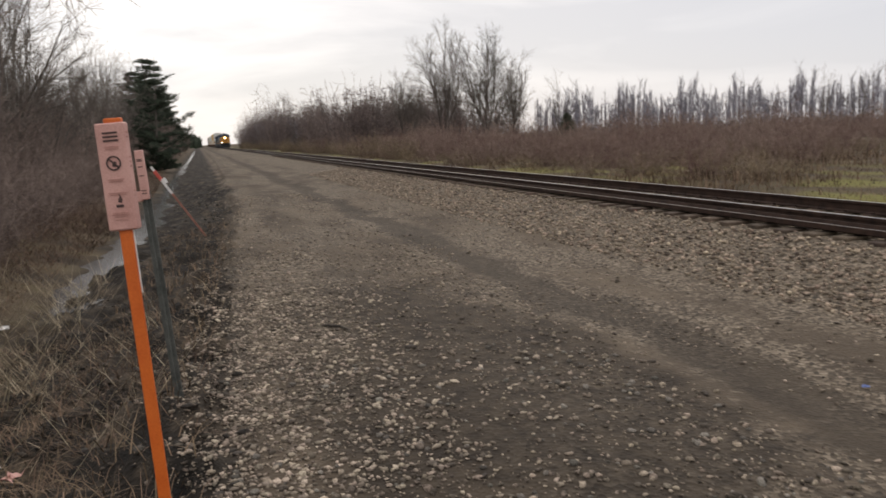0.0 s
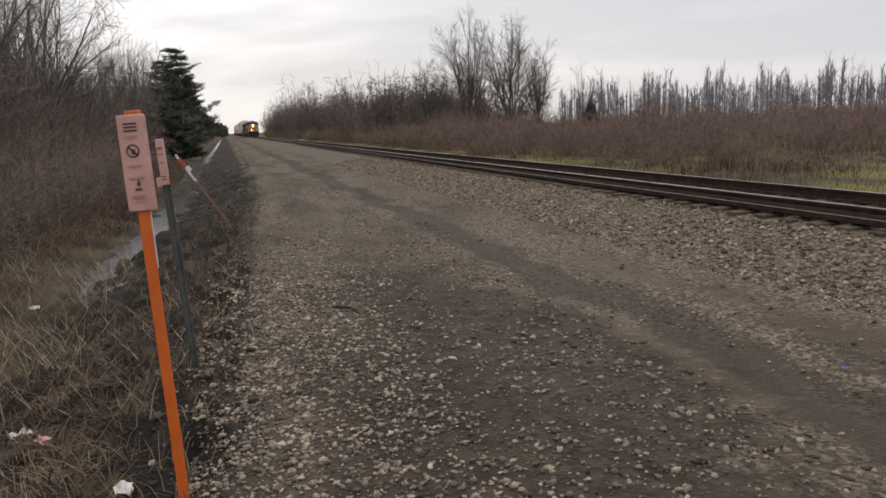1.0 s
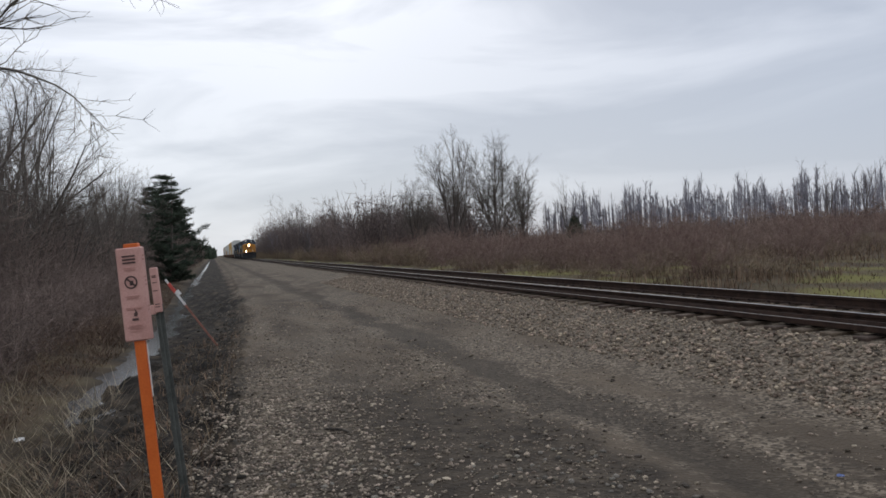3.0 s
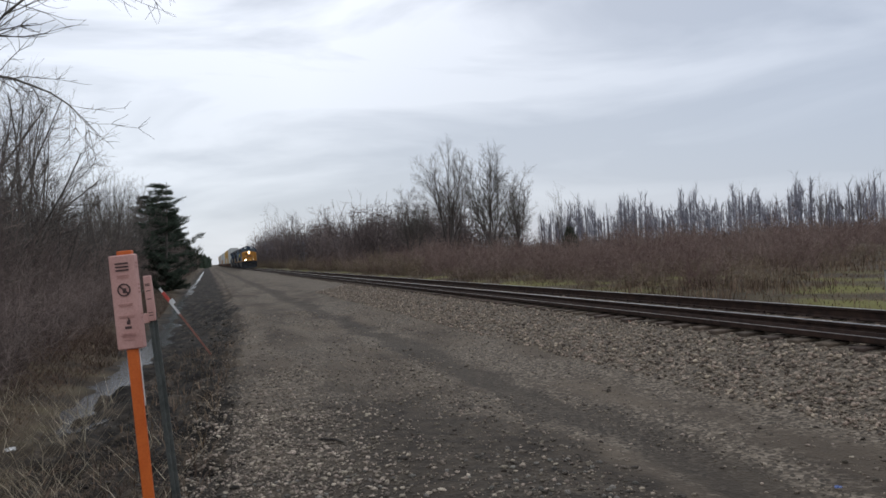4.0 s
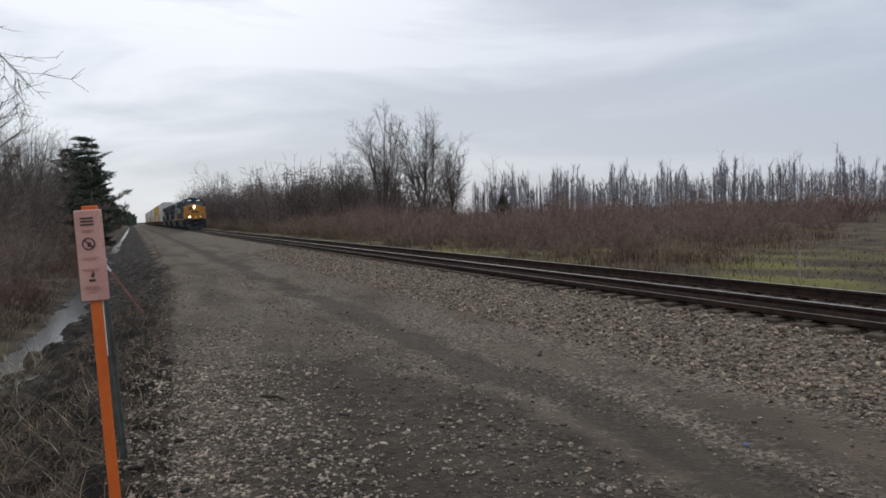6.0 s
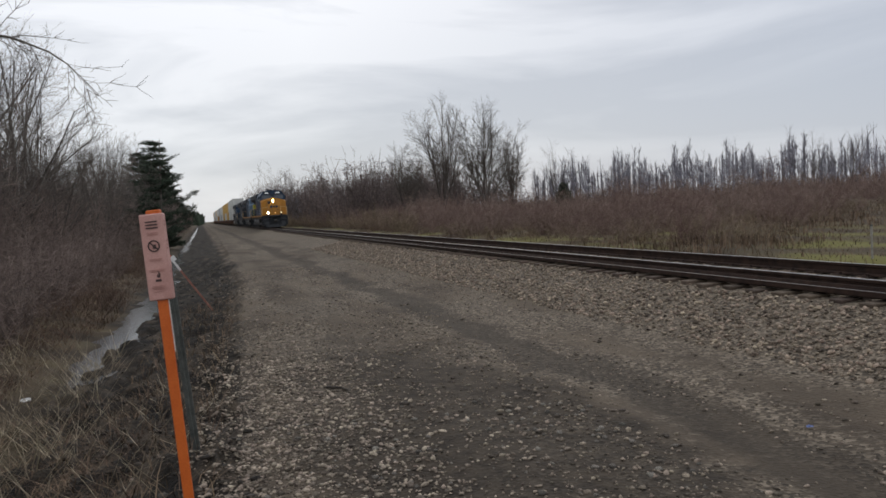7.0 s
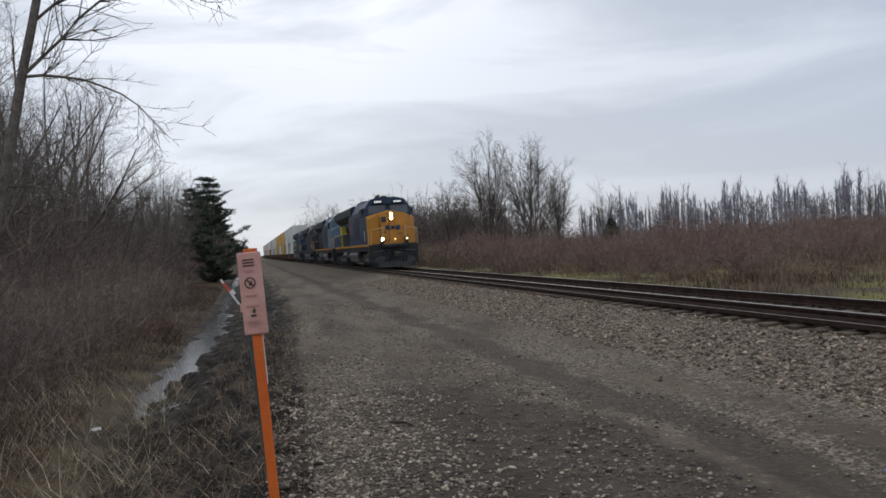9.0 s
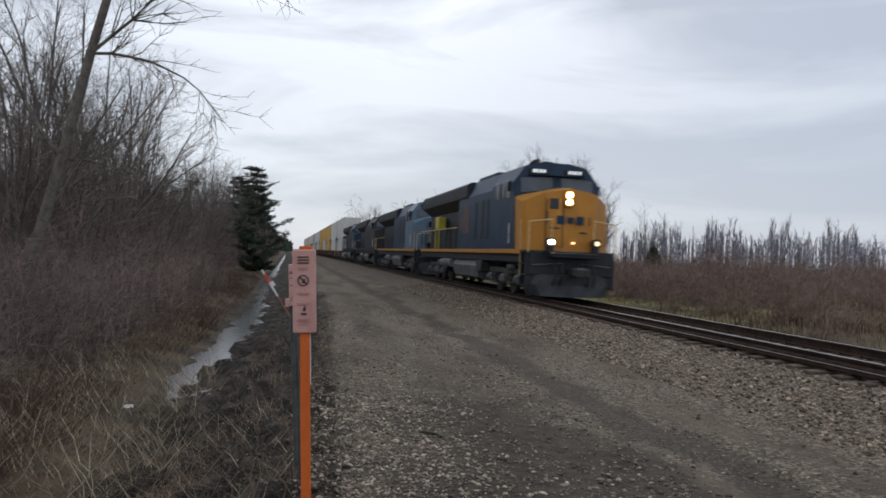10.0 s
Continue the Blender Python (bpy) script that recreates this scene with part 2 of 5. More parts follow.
# pale bluish stem colour carries the distance haze
M_HAZED_WOOD = surf("bare_wood_with_haze_tint", (0.13, 0.125, 0.145), (0.24, 0.23, 0.26), 0.2, 0.95, 0.0, fine=2, rand="island", spread=0.3)


def water_material():
    m = bpy.data.materials.new("ditch_water")
    m.use_nodes = True
    n, l = m.node_tree.nodes, m.node_tree.links
    b = n["Principled BSDF"]
    b.inputs["Base Color"].default_value = (0.09, 0.09, 0.09, 1)
    b.inputs["Roughness"].default_value, b.inputs["IOR"].default_value = 0.13, 1.5
    b.inputs["Specular IOR Level"].default_value = 0.8
    t, bp = n.new("ShaderNodeTexNoise"), n.new("ShaderNodeBump")
    t.inputs["Scale"].default_value = 3.0
    bp.inputs["Strength"].default_value, bp.inputs["Distance"].default_value = 0.06, 0.02
    l.new(t.outputs["Fac"], bp.inputs["Height"])
    l.new(bp.outputs["Normal"], b.inputs["Normal"])
    return m


M_WATER = water_material()


# ---- mesh helpers ----
class Shape:
    """Collects vertices and faces of one mesh."""

    def __init__(self):
        self.v, self.f = [], []

    def add(self, verts, faces):
        o = len(self.v)
        self.v.extend(tuple(p) for p in verts)
        self.f.extend(tuple(i + o for i in q) for q in faces)
        return self

    def box(self, x0, x1, y0, y1, z0, z1, c=0.0, m=None):
        """A box with chamfered edges of width c."""
        if c <= 0:
            vs = [(x, y, z) for x in (x0, x1) for y in (y0, y1) for z in (z0, z1)]
            fs = [(0, 1, 3, 2), (4, 6, 7, 5), (0, 4, 5, 1), (2, 3, 7, 6), (0, 2, 6, 4), (1, 5, 7, 3)]
        else:
            c = min(c, (x1 - x0) * 0.45, (y1 - y0) * 0.45, (z1 - z0) * 0.45)
            vs, idx = [], {}
            for i, x in enumerate((x0, x1)):
                for j, y in enumerate((y0, y1)):
                    for k, z in enumerate((z0, z1)):
                        sx, sy, sz = (c, -c)[i], (c, -c)[j], (c, -c)[k]
                        for a, p in enumerate(((x, y + sy, z + sz), (x + sx, y, z + sz), (x + sx, y + sy, z))):
                            idx[i, j, k, a] = len(vs)
                            vs.append(p)
            fs = []
            for i in (0, 1):
                q = [idx[i, 0, 0, 0], idx[i, 1, 0, 0], idx[i, 1, 1, 0], idx[i, 0, 1, 0]]
                fs.append(q if i else q[::-1])
                q = [idx[0, i, 0, 1], idx[1, i, 0, 1], idx[1, i, 1, 1], idx[0, i, 1, 1]]
                fs.append(q[::-1] if i else q)
                q = [idx[0, 0, i, 2], idx[1, 0, i, 2], idx[1, 1, i, 2], idx[0, 1, i, 2]]
                fs.append(q if i else q[::-1])
            for i in (0, 1):
                for j in (0, 1):
                    fs.append([idx[i, j, 0, 0], idx[i, j, 1, 0], idx[i, j, 1, 1], idx[i, j, 0, 1]])
                    fs.append([idx[i, 0, j, 0], idx[i, 1, j, 0], idx[i, 1, j, 2], idx[i, 0, j, 2]])
                    fs.append([idx[0, i, j, 1], idx[1, i, j, 1], idx[1, i, j, 2], idx[0, i, j, 2]])
                    for k in (0, 1):
                        fs.append([idx[i, j, k, 0], idx[i, j, k, 1], idx[i, j, k, 2]])
        if m is not None:
            vs = [m @ Vector(p) for p in vs]
        return self.add(vs, fs)

    def tube(self, p0, p1, r0, r1=None, n=8, caps=True):
        p0, p1 = Vector(p0), Vector(p1)
        r1 = r0 if r1 is None else r1
        d = (p1 - p0).normalized()
        u = d.orthogonal().normalized()
        w = d.cross(u)
        vs = []
        for p, r in ((p0, r0), (p1, r1)):
            for i in range(n):
                a = 2 * math.pi * i / n
                vs.append(p + (u * math.cos(a) + w * math.sin(a)) * r)
        fs = [(i, (i + 1) % n, n + (i + 1) % n, n + i) for i in range(n)]
        if caps:
            fs += [tuple(range(n))[::-1], tuple(range(n, 2 * n))]
        return self.add(vs, fs)

    def prism(self, outline, y0, y1, axis="y"):
        """An outline of (a, b) pushed along an axis: y gives (x, z), x gives (y, z), z gives (x, y)."""
        put = {"y": lambda a, b, t: (a, t, b), "x": lambda a, b, t: (t, a, b), "z": lambda a, b, t: (a, b, t)}[axis]
        k = len(outline)
        vs = [put(a, b, y0) for a, b in outline] + [put(a, b, y1) for a, b in outline]
        fs = [(i, (i + 1) % k, k + (i + 1) % k, k + i) for i in range(k)]
        fs += [tuple(range(k))[::-1], tuple(range(k, 2 * k))]
        return self.add(vs, fs)


def part(name, shape, material, parent=None, label="", smooth=False, at=None):
    me = bpy.data.meshes.new(name)
    me.from_pydata(shape.v, [], shape.f)
    bm = bmesh.new()
    bm.from_mesh(me)
    if len(shape.f) < 4000:
        bmesh.ops.recalc_face_normals(bm, faces=bm.faces)
    bm.to_mesh(me)
    bm.free()
    me.materials.append(material)
    if smooth:
        me.shade_smooth()
    ob = new(name, me)
    if parent is not None:
        ob.parent = parent
    if at is not None:
        ob.matrix_basis = at
    if label:
        ob["label"] = label
    return ob


def bulk(name, verts, faces, material, parent=None):
    """One mesh from arrays of vertices and of triangles or quads."""
    me = bpy.data.meshes.new(name)
    v, f = np.asarray(verts, dtype=np.float32), np.asarray(faces, dtype=np.int32)
    k = f.shape[1]
    me.vertices.add(len(v))
    me.vertices.foreach_set("co", v.ravel())
    me.loops.add(f.size)
    me.loops.foreach_set("vertex_index", f.ravel())
    me.polygons.add(len(f))
    me.polygons.foreach_set("loop_start", np.arange(0, f.size, k, dtype=np.int32))
    me.update(calc_edges=True)
    me.validate()
    me.materials.append(material)
    ob = new(name, me)
    if parent is not None:
        ob.parent = parent
    return ob


rng = np.random.default_rng(7)


# ---- the lie of the land ----
def ditch_x(y):
    return np.interp(y, [-20, 0, 12.4, 14, 16, 20, 25, 31, 55, 155, 600], [-2.2, -1.9, -1.6, -1.65, -1.48, -1.2, -1.12, -1.0, -1.2, -0.9, -0.9])


def ditch_w(y):
    """Half the width of the wet bottom."""
    w = np.interp(y, [-20, 12.2, 13.6, 16, 20, 25, 31, 55, 155, 600], [0.08, 0.08, 0.2, 0.27, 0.33, 0.27, 0.16, 0.12, 0.16, 0.2])
    return np.maximum(w + 0.1 * np.sin(1.7 * y + 1) * np.sin(0.6 * y) + 0.06 * np.sin(4.1 * y + 0.5) + 0.03 * np.sin(9.3 * y), 0.06)


def road_edge(y):
    return np.interp(y, [-20, 0, 4, 7, 13, 23, 48, 100, 400], [0.1, 0.25, 0.35, 0.5, 0.85, 1.4, 1.8, 2.2, 2.4])


def lump(x, y):
    """Smooth unevenness from a few crossing waves."""
    return (np.sin(1.7 * x + 0.6 * y + 1.0) * np.sin(0.9 * y - 0.5 * x) + 0.6 * np.sin(3.3 * x - 1.1 * y) * np.sin(2.3 * y + 0.4 * x + 2.0)
            + 0.4 * np.sin(6.1 * x + 2.0 * y) * np.sin(5.2 * y - 1.3 * x))


def ground_z(x, y):
    x, y = np.asarray(x, dtype=float), np.asarray(y, dtype=float)
    d, e = ditch_x(y), road_edge(y)
    z = np.interp(x, [-2000, -60, -14, -6, -3.6, -2.6], [1.5, 0.0, -0.5, -0.7, -0.8, -0.88])
    w = ditch_w(y)
    left = np.clip((x + 2.6) / np.maximum(d - w + 2.6, 0.05), 0, 1)
    z = np.where(x > -2.6, -0.88 + (-1.15 + 0.88) * left, z)
    bottom = -1.15 + 0.1 * np.clip((12.6 - y) / 1.6, 0, 1) - 0.09 * np.clip(1 - np.abs(x - d) / np.maximum(w, 0.05), 0, 1)
    z = np.where(x > d - w, bottom, z)
    rise = np.clip((x - d - w) / np.maximum(e - d - w, 0.05), 0, 1)
    bank = -1.15 + 0.51 * (rise * 0.75 + 0.25 * rise * rise)
    z = np.where(x > d + w, bank, z)
    right = np.interp(x, [0.3, 1.2, 2.3, 3.3, 4.3, 5.4, 6.0, 7.2, 7.65, 7.88, 10.5, 10.8, 12.4, 14.0, 16.0, 30, 60, 200, 2500],
                      [-0.63, -0.56, -0.52, -0.56, -0.645, -0.61, -0.57, -0.37, -0.25, -0.215, -0.2, -0.28, -0.68, -0.8, -0.62, -0.45, 0.0, 0.5, 2.0])
    f = np.clip((y - 6) / 10, 0, 1) * 0.05
    right = right - f * np.clip(1 - np.abs(x - 2.5) / 3.5, 0, 1)
    z = np.where(x > e, right, z)
    rough = np.where((x > d + w) & (x < e), 0.07, np.where((x > 6.8) & (x < 11.3), 0.006, np.where((x > e) & (x < 6.8), 0.012, 0.04)))
    ridge = np.where((x > d + w) & (x < e + 0.15), 0.1 * np.sin(9 * x + 5 * np.sin(1.3 * y)) * np.sin(3.1 * y + 2 * np.sin(2.2 * x)) + 0.03 * np.sin(17 * x + 3 * y) * np.sin(11 * y - 4 * x), 0.0)
    z = z + ridge * np.clip(1 - y / 90, 0, 1)
    return z + rough * lump(x, y) * np.clip(1 - np.abs(y) / 150, 0.1, 1)


def build_ground():
    xs = np.concatenate([[-2500, -1200, -600, -300, -150, -80, -50, -30, -20, -14, -10], np.arange(-8, -3.2, 0.4), np.arange(-3.2, 2.0, 0.08),
                         np.arange(2.0, 13.0, 0.16), np.arange(13, 20, 0.5), [21, 23, 26, 30, 36, 45, 60, 90, 150, 300, 600, 1200, 2500]])
    ys = np.concatenate([[-300, -100, -40, -20, -10], np.arange(-6, 20, 0.12), np.arange(20, 50, 0.4), np.arange(50, 120, 1.5),
                         [125, 135, 150, 170, 200, 240, 300, 400, 550, 800, 1200, 1800, 2600, 4000]])
    gx, gy = np.meshgrid(xs, ys)
    v = np.stack([gx, gy, ground_z(gx, gy)], -1).reshape(-1, 3)
    nx, ny = len(xs), len(ys)
    i = (np.arange(ny - 1)[:, None] * nx + np.arange(nx - 1)[None]).ravel()
    ob = bulk("ground", v, np.stack([i, i + 1, i + nx + 1, i + nx], -1), M_GROUND)
    ob.data.shade_smooth()
    tagged(ob, "brown gravel access road between muddy ditch and ballast", "ground", kind="structure")
    return ob


ground = build_ground()
water_shape = Shape()
ys_w = [11.3, 14, 20, 28, 40, 60, 90, 140, 220, 330]
for a, b in zip(ys_w[:-1], ys_w[1:]):
    xa, xb = float(ditch_x(a)), float(ditch_x(b))
    water_shape.add([(xa - 1.0, a, -1.142), (xa + 1.0, a, -1.142), (xb + 1.0, b, -1.142), (xb - 1.0, b, -1.142)], [(0, 1, 2, 3)])
tagged(part("water", water_shape, M_WATER), "still grey ditch water mirroring the sky", "water", kind="structure")


# ---- scattered stones ----
def ico():
    p = (1 + 5 ** 0.5) / 2
    v = np.array([(-1, p, 0), (1, p, 0), (-1, -p, 0), (1, -p, 0), (0, -1, p), (0, 1, p), (0, -1, -p), (0, 1, -p), (p, 0, -1), (p, 0, 1), (-p, 0, -1), (-p, 0, 1)], float)
    f = np.array([(0, 11, 5), (0, 5, 1), (0, 1, 7), (0, 7, 10), (0, 10, 11), (1, 5, 9), (5, 11, 4), (11, 10, 2), (10, 7, 6), (7, 1, 8),
                  (3, 9, 4), (3, 4, 2), (3, 2, 6), (3, 6, 8), (3, 8, 9), (4, 9, 5), (2, 4, 11), (6, 2, 10), (8, 6, 7), (9, 8, 1)])
    return v / np.linalg.norm(v[0]), f


ICO_V, ICO_F = ico()


def stones(name, xy, size, material, sink=0.3, flat=0.6, parent=None):
    """Angular stones lying at the places xy."""
    n = len(xy)
    v = np.repeat(ICO_V[None], n, 0) * rng.uniform(0.5, 1.3, (n, 12, 1))
    v *= np.stack([rng.uniform(0.75, 1.3, n), rng.uniform(0.7, 1.1, n), rng.uniform(flat * 0.7, flat * 1.25, n)], -1)[:, None]
    a, t = rng.uniform(0, 6.283, n), rng.normal(0, 0.35, n)
    ct, st = np.cos(t)[:, None], np.sin(t)[:, None]
    y2, z2 = v[..., 1] * ct - v[..., 2] * st, v[..., 1] * st + v[..., 2] * ct
    ca, sa = np.cos(a)[:, None], np.sin(a)[:, None]
    v = np.stack([v[..., 0] * ca - y2 * sa, v[..., 0] * sa + y2 * ca, z2], -1) * (size[:, None, None] * 0.5)
    base = np.stack([xy[:, 0], xy[:, 1], ground_z(xy[:, 0], xy[:, 1]) + size * 0.5 * flat * (1 - 2 * sink)], -1)
    v += base[:, None]
    f = (ICO_F[None] + (np.arange(n) * 12)[:, None, None]).reshape(-1, 3)
    ob = bulk(name, v.reshape(-1, 3), f, material, parent)
    return ob


# ---- trees and brush ----
def limb(shape, p, d, length, r0, r1, segs, sides, bend, up):
    """A crooked tapered limb; returns the points along it."""
    pts, p, d = [(p.copy(), d.copy(), r0)], p.copy(), d.copy()
    rings = []
    for i in range(segs + 1):
        r = r0 + (r1 - r0) * i / segs
        u = d.orthogonal().normalized()
        w = d.cross(u)
        rings.append([p + (u * math.cos(2 * math.pi * k / sides) + w * math.sin(2 * math.pi * k / sides)) * r for k in range(sides)])
        pts.append((p.copy(), d.copy(), r))
        if i < segs:
            d = (d + Vector((random.gauss(0, bend), random.gauss(0, bend), random.gauss(0, bend) + up))).normalized()
            p = p + d * (length / segs)
    vs = [q for ring in rings for q in ring]
    fs = []
    for i in range(segs):
        for k in range(sides):
            a, b = i * sides + k, i * sides + (k + 1) % sides
            fs.append((a, b, b + sides, a + sides))
    shape.add(vs, fs)
    return pts[1:]


def grow(trunk, crown, p, d, length, r, level, levels, kids, spread, up, start, ratio=(0.44, 0.44, 0.44, 0.44), thin=0.006):
    """A limb and all that branches from it."""
    sides = 7 if level == 0 else 5 if level == 1 else 3
    segs = 7 if level == 0 else 4 if level == 1 else 3 if level == 2 else 1
    shape = trunk if level <= 1 else crown
    pts = limb(shape, p, d, length, r, r * (0.25 if level == 0 else 0.3), segs, sides, 0.05 if level == 0 else 0.085 if level == 1 else 0.13, up * (0.3 if level == 0 else 1))
    if level >= levels:
        return
    n = kids[level]
    for i in range(n):
        s = start[level] + (1 - start[level]) * (i + random.random()) / n
        k = min(int(s * segs), segs - 1)
        q0, dd, r0 = pts[k]
        q1, _, r1 = pts[k + 1]
        t = s * segs - k
        q, rr = q0.lerp(q1, t), r0 + (r1 - r0) * t
        side = dd.orthogonal().normalized()
        side.rotate(Matrix.Rotation(random.uniform(0, 6.283), 3, dd))
        ang = random.uniform(*spread[level])
        nd = (dd * math.cos(ang) + side * math.sin(ang)).normalized()
        grow(trunk, crown, q, nd, length * ratio[level] * random.uniform(0.75, 1.25) * (1.15 - 0.5 * s), max(rr * random.uniform(0.4, 0.62), thin), level + 1, levels, kids, spread, up, start, ratio, thin)


def place(proto, x, y, turn, size, group=""):
    """A copy of a tree at x, y."""
    ob = copy_thing(proto, pose(x, y, float(ground_z(x, y)), 0, 0, turn))
    ob.scale = size if isinstance(size, tuple) else (size, size, size)
    if group:
        ob["group"] = group
    return ob


def stems(name, roots, heights, material, r=0.008, lean=0.25, forks=3, fan=0.55):
    """Thin upright stems with side twigs, all in one mesh; three-sided and tapered."""
    n = len(roots)
    base = np.stack([roots[:, 0], roots[:, 1], ground_z(roots[:, 0], roots[:, 1]) - 0.05], -1)
    d = np.stack([np.clip(rng.normal(0, lean, n), -0.9, 0.9), np.clip(rng.normal(0, lean, n), -0.9, 0.9), np.ones(n)], -1)
    top = base + d * heights[:, None]
    mid = (base + top) * 0.5 + rng.normal(0, 0.06, (n, 3)) * heights[:, None]
    rr = r * rng.uniform(0.6, 1.5, n) if np.isscalar(r) else r * rng.uniform(0.7, 1.3, n)
    lines = [(base, mid, top, rr)]
    for k in range(forks):
        s = rng.uniform(0.25, 0.85, n)[:, None]
        a = np.where(s < 0.5, base + (mid - base) * s * 2, mid + (top - mid) * (s - 0.5) * 2)
        ln = heights[:, None] * rng.uniform(0.2, 0.5, (n, 1))
        dd = np.stack([np.clip(rng.normal(0, fan, n), -1.2, 1.2), np.clip(rng.normal(0, fan, n), -1.2, 1.2), rng.uniform(0.3, 1.1, n)], -1)
        b = a + dd * ln
        lines.append((a, (a + b) * 0.5 + rng.normal(0, 0.04, (n, 3)) * heights[:, None], b, rr * 0.6))
    allv, allf, o = [], [], 0
    ang = np.arange(3) * 2.094
    ring = np.stack([np.cos(ang), np.sin(ang), np.zeros(3)], -1)
    for i, (a, m, b, q) in enumerate(lines):
        rows = [(a, q), (m, q * 0.75), (b, q * 0.2)] if i == 0 else [(a, q), (b, q * 0.25)]
        v = np.concatenate([c[:, None] + ring[None] * w[:, None, None] for c, w in rows], 1)
        f = np.array([(s + k, s + (k + 1) % 3, s + 3 + (k + 1) % 3, s + 3 + k) for s in range(0, 3 * len(rows) - 3, 3) for k in range(3)])
        allv.append(v.reshape(-1, 3))
        allf.append((f[None] + (np.arange(n) * 3 * len(rows))[:, None, None]).reshape(-1, 4) + o)
        o += n * 3 * len(rows)
    ob = bulk(name, np.concatenate(allv), np.concatenate(allf), material)
    ob["kind"] = "stuff"
    return ob


def bushes(name, centres, heights, radii, count, material, r=0.008, twigs=7, twig_len=0.22, dome=0.85, low=0.2, lift=0.35):
    """Rounded leafless shrubs: arching stems from each root, set with forked twigs; all in one mesh."""
    b = np.repeat(centres, count, 0)
    n = len(b)
    hh, rr = np.repeat(heights, count) * rng.uniform(0.68, 1.04, n), np.repeat(radii, count)
    az, u = rng.uniform(0, 6.283, n), np.sqrt(rng.uniform(0, 1, n))
    out = np.stack([np.cos(az), np.sin(az), np.zeros(n)], -1)
    b = b + rng.normal(0, 0.26, (n, 2)) * rr[:, None]
    base = np.stack([b[:, 0], b[:, 1], ground_z(b[:, 0], b[:, 1]) - 0.05], -1)
    rise = hh * np.sqrt(1 - dome * u ** 2)
    reach = (u * rr)[:, None] * out
    up = np.stack([np.zeros(n), np.zeros(n), rise], -1)
    tip = base + reach + up + rng.normal(0, 0.05, (n, 3)) * rr[:, None]
    mid = base + reach * rng.uniform(0.35, 0.75, (n, 1)) + up * 0.52 + rng.normal(0, 0.05, (n, 3)) * rr[:, None]
    q = r * rng.uniform(0.6, 1.5, n)
    ang = np.arange(3) * 2.094
    ring = np.stack([np.cos(ang), np.sin(ang), np.zeros(3)], -1)
    v = np.concatenate([c[:, None] + ring[None] * w[:, None, None] for c, w in ((base, q), (mid, q * 0.75), (tip, q * 0.25))], 1)
    f = []
    for k in (0, 3):
        for i in range(3):
            a0, a1 = k + i, k + (i + 1) % 3
            f += [(a0, a1, a1 + 3), (a0, a1 + 3, a0 + 3)]
    allv = [v.reshape(-1, 3)]
    allf = [(np.array(f)[None] + (np.arange(n) * 9)[:, None, None]).reshape(-1, 3)]
    o = n * 9
    cone = np.array([(0, 1, 3), (1, 2, 3), (2, 0, 3)])

    def spikes(a, d, w):
        nonlocal o
        m = len(a)
        e = d / np.linalg.norm(d, axis=1)[:, None]
        p = np.cross(e, np.where(np.abs(e[:, 2:]) > 0.8, np.array([[1.0, 0, 0]]), np.array([[0, 0, 1.0]])))
        p /= np.linalg.norm(p, axis=1)[:, None]
        s3 = np.cross(e, p)
        foot = np.stack([a + (p * math.cos(g) + s3 * math.sin(g)) * w[:, None] for g in ang], 1)
        k = np.concatenate([foot, (a + d)[:, None]], 1)
        allv.append(k.reshape(-1, 3))
        allf.append((cone[None] + (np.arange(m) * 4)[:, None, None]).reshape(-1, 3) + o)
        o += m * 4

    for k in range(twigs):
        t = rng.uniform(low, 0.97, n)[:, None]
        a = np.where(t < 0.5, base + (mid - base) * t * 2, mid + (tip - mid) * (t - 0.5) * 2)
        d = out * rng.uniform(-0.3, 0.9, (n, 1)) + rng.normal(0, 0.6, (n, 3)) + np.array([0, 0, lift])
        d = d / np.linalg.norm(d, axis=1)[:, None] * (hh * twig_len * rng.uniform(0.5, 1.4, n))[:, None]
        spikes(a, d, q * 0.75)
        g = d[:, [1, 2, 0]] * rng.uniform(-0.5, 0.5, (n, 1)) + d * 0.45
        spikes(a + d * rng.uniform(0.25, 0.6, (n, 1)), g, q * 0.55)
    ob = bulk(name, np.concatenate(allv), np.concatenate(allf), material)
    ob["kind"] = "stuff"
    return ob


def blades(name, roots, heights, material, width=0.008, lean=0.5):
    """Bent grass blades, each a tapered strip of two pieces."""
    n = len(roots)
    base = np.stack([roots[:, 0], roots[:, 1], ground_z(roots[:, 0], roots[:, 1]) - 0.02], -1)
    a = rng.uniform(0, 6.283, n)
    out = np.stack([np.cos(a), np.sin(a), np.zeros(n)], -1)
    side = np.stack([-np.sin(a), np.cos(a), np.zeros(n)], -1) * (width * rng.uniform(0.6, 1.4, n))[:, None]
    k = (lean * rng.uniform(0.2, 1.6, n) * heights)[:, None]
    upv = np.stack([np.zeros(n), np.zeros(n), heights], -1)
    mid = base + upv * 0.6 + out * k * 0.35
    tip = base + upv * rng.uniform(0.6, 1.0, (n, 1)) + out * k
    v = np.stack([base - side, base + side, mid + side * 0.7, mid - side * 0.7, tip + side * 0.12, tip - side * 0.12], 1)
    f = np.array([(0, 1, 2, 3), (3, 2, 4, 5)])
    ob = bulk(name, v.reshape(-1, 3), (f[None] + (np.arange(n) * 6)[:, None, None]).reshape(-1, 4), material)
    ob["kind"] = "stuff"
    return ob

# ---- the woods on the ditch side ----
def scatter(n, x0, x1, y0, y1, bias=1.0):
    u = rng.uniform(0, 1, n) ** bias
    return np.stack([rng.uniform(x0, x1, n), y0 + (y1 - y0) * u], -1)


